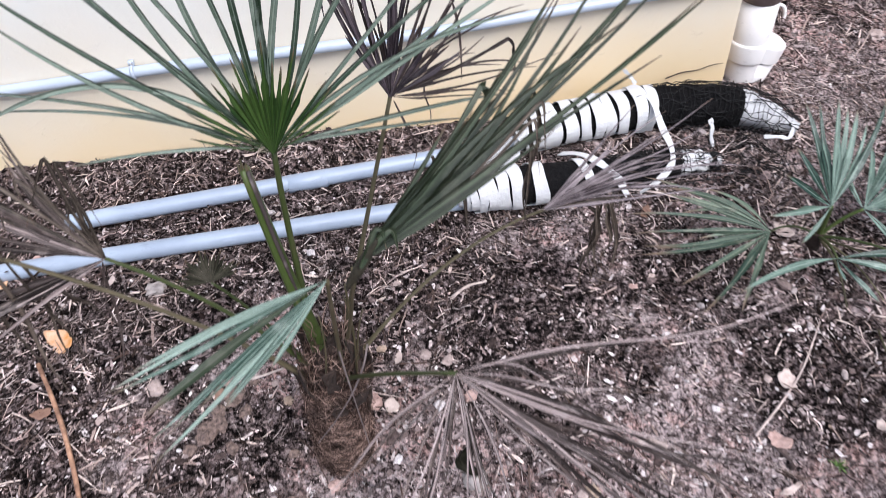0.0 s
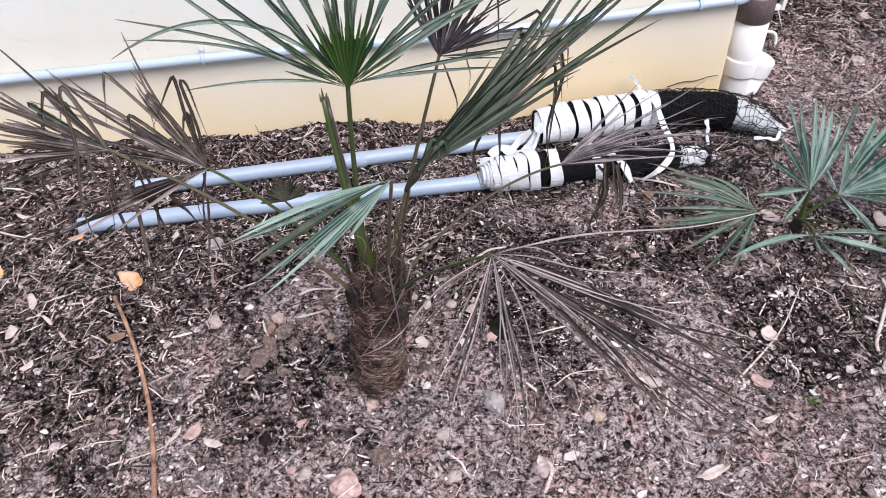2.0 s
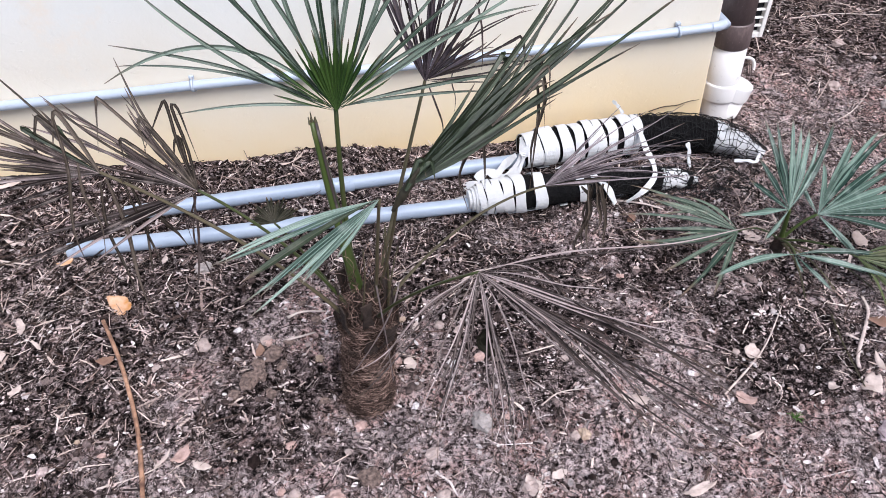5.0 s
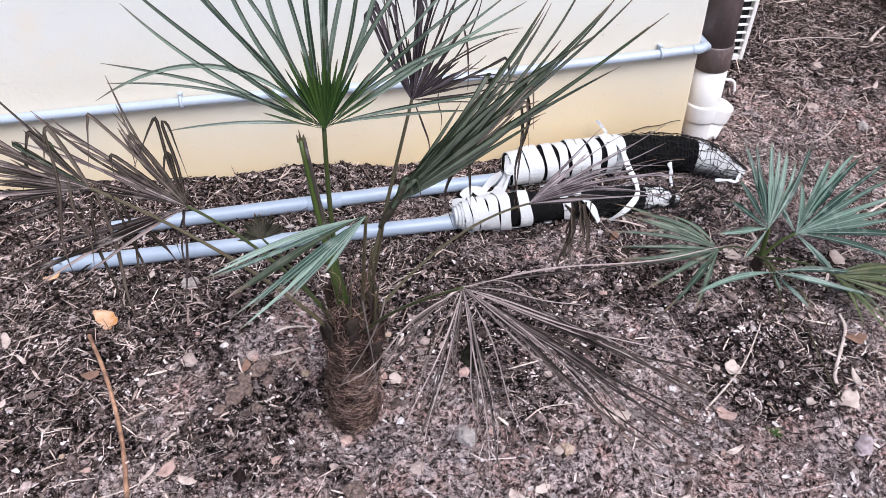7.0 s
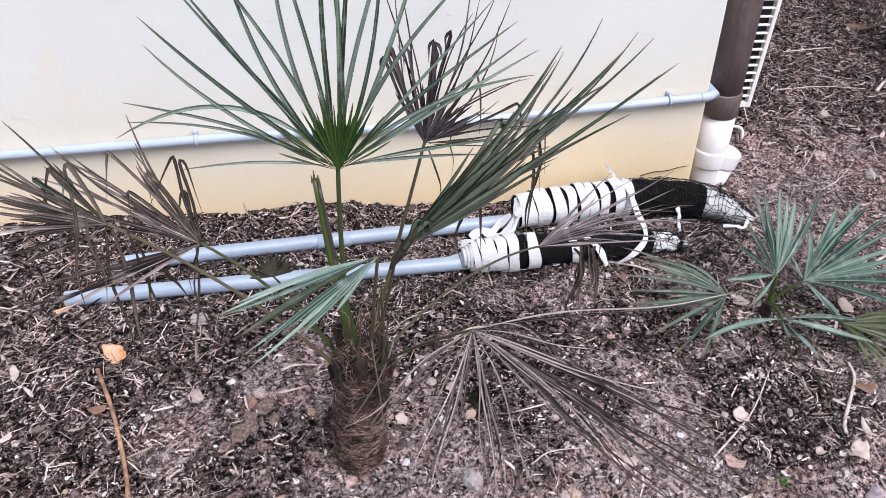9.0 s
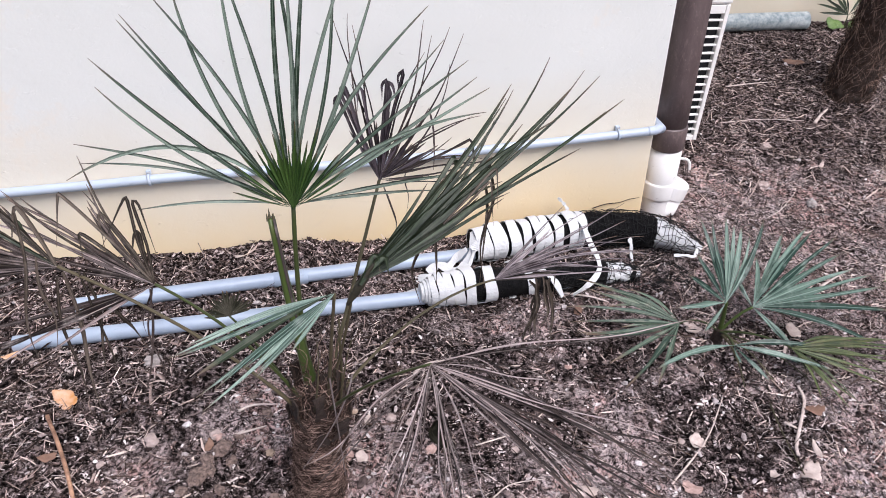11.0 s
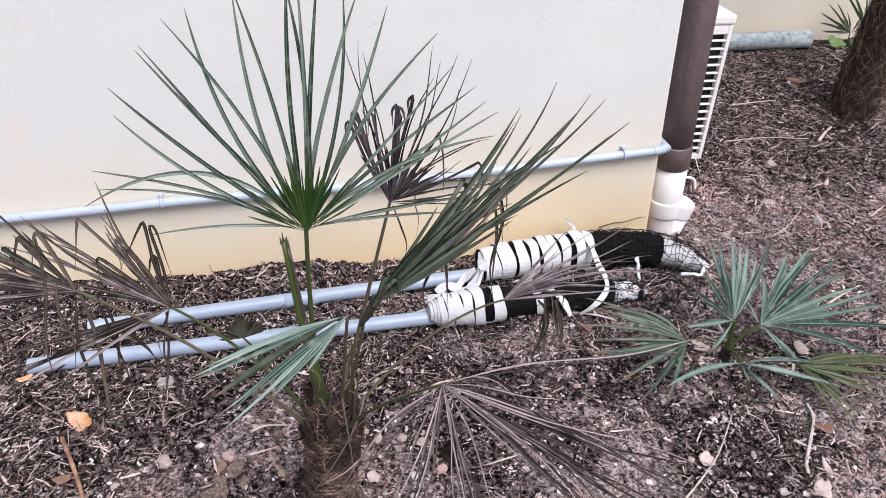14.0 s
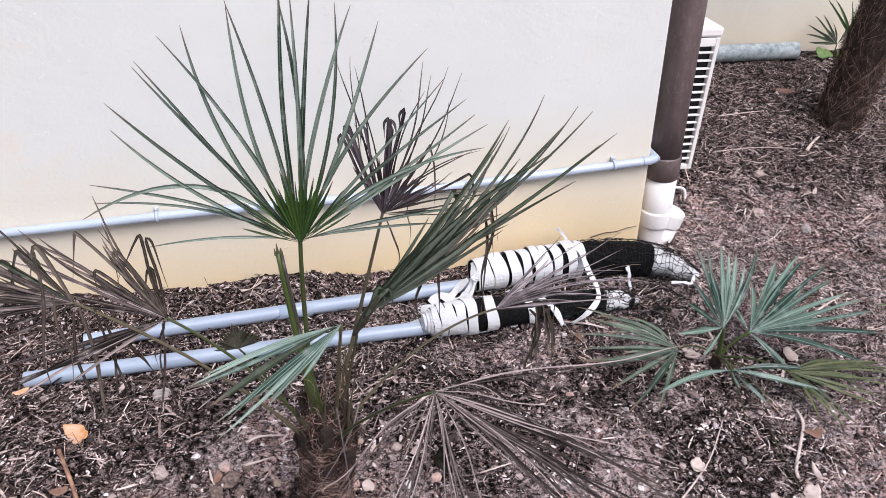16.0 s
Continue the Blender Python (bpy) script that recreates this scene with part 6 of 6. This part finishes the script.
# ---- litter: past counting ----
def scatter(name, label, count, seed, make, material, category, far=0.34, patchy=0.0, clear=1.0, waves=(9, 60)):
    """Many small pieces in one mesh; make(rng, n) gives (n, k, 3) corners round the origin and the faces of one piece."""
    rng = np.random.RandomState(seed)
    third, beyond = int(count * (1 - far) / 2), int(count * far)
    thin = count // 9
    x = np.concatenate([rng.normal(-0.2, 2.6, thin), rng.uniform(-2.1, 1.0, third), rng.uniform(-2.3, 0.4, third), rng.uniform(-0.1, 2.3, beyond)])
    y = np.concatenate([1.6 - np.abs(rng.normal(0, 2.4, thin)), rng.uniform(-1.30, 0.0, third), rng.uniform(-1.25, -0.0, third), rng.uniform(-1.2, 1.66, beyond)])
    keep = ~((x < 0.0) & (y > -0.004)) & (y < 1.66) & ~((x + 1.040) ** 2 + (y + 0.830) ** 2 < 0.058 ** 2)
    if patchy:
        # drifts and bare patches, from a few crossing waves of random heading
        drift = np.zeros(len(x))
        for k in range(14):
            a, f, p = rng.uniform(0, 6.28), rng.uniform(*waves), rng.uniform(0, 6.28)
            drift += np.sin((x * np.cos(a) + y * np.sin(a)) * f + p)
        keep &= rng.uniform(0, 1, len(x)) < np.clip(0.5 + drift * 0.24 * patchy, 0.06, 1.0)
    if clear < 1:
        # fewer pieces on the open soil in front of the palm
        keep &= (rng.uniform(0, 1, len(x)) < clear) | (y > -0.50 + 0.1 * np.sin(9 * x)) | (x < -1.35)
    x, y = x[keep], y[keep]
    n = len(x)
    shape, faces = make(rng, n)
    k = shape.shape[1]
    yaw, t1, t2 = rng.uniform(0, 2 * np.pi, n), rng.normal(0, 0.22, n), rng.normal(0, 0.22, n)
    cy, sy = np.cos(yaw)[:, None], np.sin(yaw)[:, None]
    px, py, pz = shape[..., 0], shape[..., 1], shape[..., 2]
    pz = pz + px * t1[:, None] + py * t2[:, None]
    wx, wy = px * cy - py * sy + x[:, None], px * sy + py * cy + y[:, None]
    low = pz.min(1, keepdims=True)
    size = pz.max(1, keepdims=True) - low
    wz = ground_z(x, y)[:, None] + pz - low - size * rng.uniform(0.0, 0.35, (n, 1)) + 0.001
    verts = np.stack([wx, wy, wz], -1).reshape(-1, 3)
    faces = np.array(faces)
    allf = (faces[None] + (np.arange(n) * k)[:, None, None]).reshape(-1, faces.shape[1])
    me = bpy.data.meshes.new(name)
    me.from_pydata(verts.tolist(), [], allf.tolist())
    me.materials.append(material)
    me.update()
    tagged(new(name, me), label, category, kind="stuff")


def crumb(rng, n):
    base = np.array([(1, 0, 0), (0, 1, 0), (-1, 0, 0), (0, -1, 0), (0.2, 0.1, 0.85), (0, 0, -0.8)])
    size = np.minimum(rng.gamma(1.3, 0.0008, n) + 0.0006, 0.0042)
    out = base[None] * size[:, None, None] * rng.uniform(0.55, 1.25, (n, 6, 1)) * rng.uniform(0.7, 1.25, (n, 1, 3))
    out[:, :4] += rng.normal(0, 0.25, (n, 4, 3)) * size[:, None, None]
    return out, [(0, 1, 4), (1, 2, 4), (2, 3, 4), (3, 0, 4), (1, 0, 5), (2, 1, 5), (3, 2, 5), (0, 3, 5)]


def lump(rng, n):
    """A rounder, chipped little stone."""
    g = (1 + 5 ** 0.5) / 2
    base = np.array([(-1, g, 0), (1, g, 0), (-1, -g, 0), (1, -g, 0), (0, -1, g), (0, 1, g), (0, -1, -g), (0, 1, -g), (g, 0, -1), (g, 0, 1), (-g, 0, -1), (-g, 0, 1)]) / 1.9
    size = rng.gamma(1.3, 0.0013, n) + 0.0012
    out = base[None] * size[:, None, None] * rng.uniform(0.6, 1.25, (n, 12, 1)) * rng.uniform(0.65, 1.2, (n, 1, 3))
    return out, [(0, 11, 5), (0, 5, 1), (0, 1, 7), (0, 7, 10), (0, 10, 11), (1, 5, 9), (5, 11, 4), (11, 10, 2), (10, 7, 6), (7, 1, 8), (3, 9, 4), (3, 4, 2), (3, 2, 6), (3, 6, 8), (3, 8, 9), (4, 9, 5), (2, 4, 11), (6, 2, 10), (8, 6, 7), (9, 8, 1)]


def straw(rng, n):
    ln, w = rng.gamma(1.6, 0.011, n) + 0.006, rng.gamma(3.0, 0.00021, n) + 0.00022
    bend = rng.normal(0, 0.10, n)
    out = np.zeros((n, 9, 3))
    for i, s in enumerate((-0.5, 0.0, 0.5)):
        for j in range(3):
            a = 2 * np.pi * j / 3
            taper = 1.0 if i < 2 else 0.4
            out[:, 3 * i + j, 0] = s * ln
            out[:, 3 * i + j, 1] = w * taper * np.cos(a) + (bend * ln if i == 1 else 0)
            out[:, 3 * i + j, 2] = w * taper * np.sin(a) * 0.6 + (np.abs(bend) * ln * 0.4 if i == 1 else 0)
    faces = [(0, 1, 4, 3), (1, 2, 5, 4), (2, 0, 3, 5), (3, 4, 7, 6), (4, 5, 8, 7), (5, 3, 6, 8)]
    return out, faces


def chip(rng, n):
    ln, w, h = rng.gamma(1.8, 0.006, n) + 0.004, rng.gamma(2.0, 0.0009, n) + 0.0010, rng.uniform(0.0007, 0.0025, n)
    out = np.zeros((n, 8, 3))
    for i, (a, b, c) in enumerate([(-1, -1, 0), (1, -1, 0), (1, 1, 0), (-1, 1, 0), (-1, -1, 1), (1, -1, 1), (1, 1, 1), (-1, 1, 1)]):
        out[:, i, 0] = a * ln / 2 * rng.uniform(0.6, 1.1, n)
        out[:, i, 1] = b * w / 2 * rng.uniform(0.4, 1.2, n)
        out[:, i, 2] = c * h * rng.uniform(0.6, 1.3, n)
    return out, [(3, 2, 1, 0), (4, 5, 6, 7), (0, 1, 5, 4), (1, 2, 6, 5), (2, 3, 7, 6), (3, 0, 4, 7)]



def strip(rng, n):
    ln, w, h = rng.gamma(2.6, 0.009, n) + 0.010, rng.gamma(2.5, 0.00034, n) + 0.0005, rng.uniform(0.0005, 0.0014, n)
    curve = rng.normal(0, 0.055, n)
    out = np.zeros((n, 12, 3))
    for i, t in enumerate((-0.5, 0.0, 0.5)):
        for j, (b, c) in enumerate(((-1, 0), (1, 0), (1, 1), (-1, 1))):
            taper = (0.7, 1.0, 0.35)[i]
            out[:, 4 * i + j, 0] = t * ln
            out[:, 4 * i + j, 1] = b * w * taper + (curve * ln * 0.5 if i == 1 else 0)
            out[:, 4 * i + j, 2] = c * h + (np.abs(curve) * ln * 0.5 if i == 1 else 0)
    faces = [(4 * i + k, 4 * i + (k + 1) % 4, 4 * i + 4 + (k + 1) % 4, 4 * i + 4 + k) for i in range(2) for k in range(4)]
    return out, faces + [(3, 2, 1, 0), (8, 9, 10, 11)]



def grit(rng, n):
    shape, faces = lump(rng, n)
    return shape * (0.45 + rng.gamma(1.2, 0.32, (n, 1, 1))) * np.array((1.0, 0.8, 0.55)), faces


def clod(rng, n):
    shape, faces = lump(rng, n)
    return shape * np.minimum(0.8 + rng.gamma(1.1, 0.4, (n, 1, 1)), 2.2) * np.array((1.0, 0.85, 0.62)), faces


def flake(rng, n):
    """A torn scrap of dry leaf: a thin, uneven six-sided piece."""
    size, long = np.minimum(rng.gamma(1.5, 0.0012, n) + 0.0013, 0.0052), rng.uniform(1.0, 2.6, n)
    out = np.zeros((n, 12, 3))
    for k in range(6):
        a = 2 * np.pi * k / 6 + rng.uniform(-0.35, 0.35, n)
        r = size * rng.uniform(0.6, 1.25, n)
        for top in (0, 1):
            out[:, 6 * top + k] = np.stack([r * long * np.cos(a), r * np.sin(a), 0.0006 * top + size * rng.uniform(0.0, 0.25, n)], -1)
    faces = [(k, (k + 1) % 6, 6 + (k + 1) % 6, 6 + k) for k in range(6)]
    return out, faces + [(3, 2, 1, 0), (0, 5, 4, 3), (6, 7, 8, 9), (9, 10, 11, 6)]


scatter("leaf_scraps", "pale torn scraps of dry leaf strewn over the soil", 13000, 38, flake, SCRAPS, "litter", 0.40, 0.5)
scatter("straw_litter", "pale dry straw and plant fibre strewn over the soil", 132000, 31, straw, STRAW, "litter", 0.52, 1.0, 0.36)
scatter("leaf_strips", "dry brown leaf strips and stalks strewn over the mulch", 19000, 35, strip, STRIPS, "litter", 0.66, 0.0, 0.25)
scatter("soil_clods", "crumbled brown clods of dry soil", 11000, 37, clod, CLODS, "soil", 0.30, 0.8)
scatter("pale_grit", "pale pinkish grit and stone chips on the soil", 15000, 36, grit, GRIT, "grit", 0.25, 1.0)
scatter("bark_mulch", "dark bark mulch with some pale wood chips", 31000, 32, chip, CHIPS, "mulch", 0.5, 0.0, 0.35)
scatter("soil_crumbs", "brown soil crumbs and small pale grit", 205000, 33, crumb, PEBBLE, "soil", 0.2, 0.9, 1.0, (30, 210))
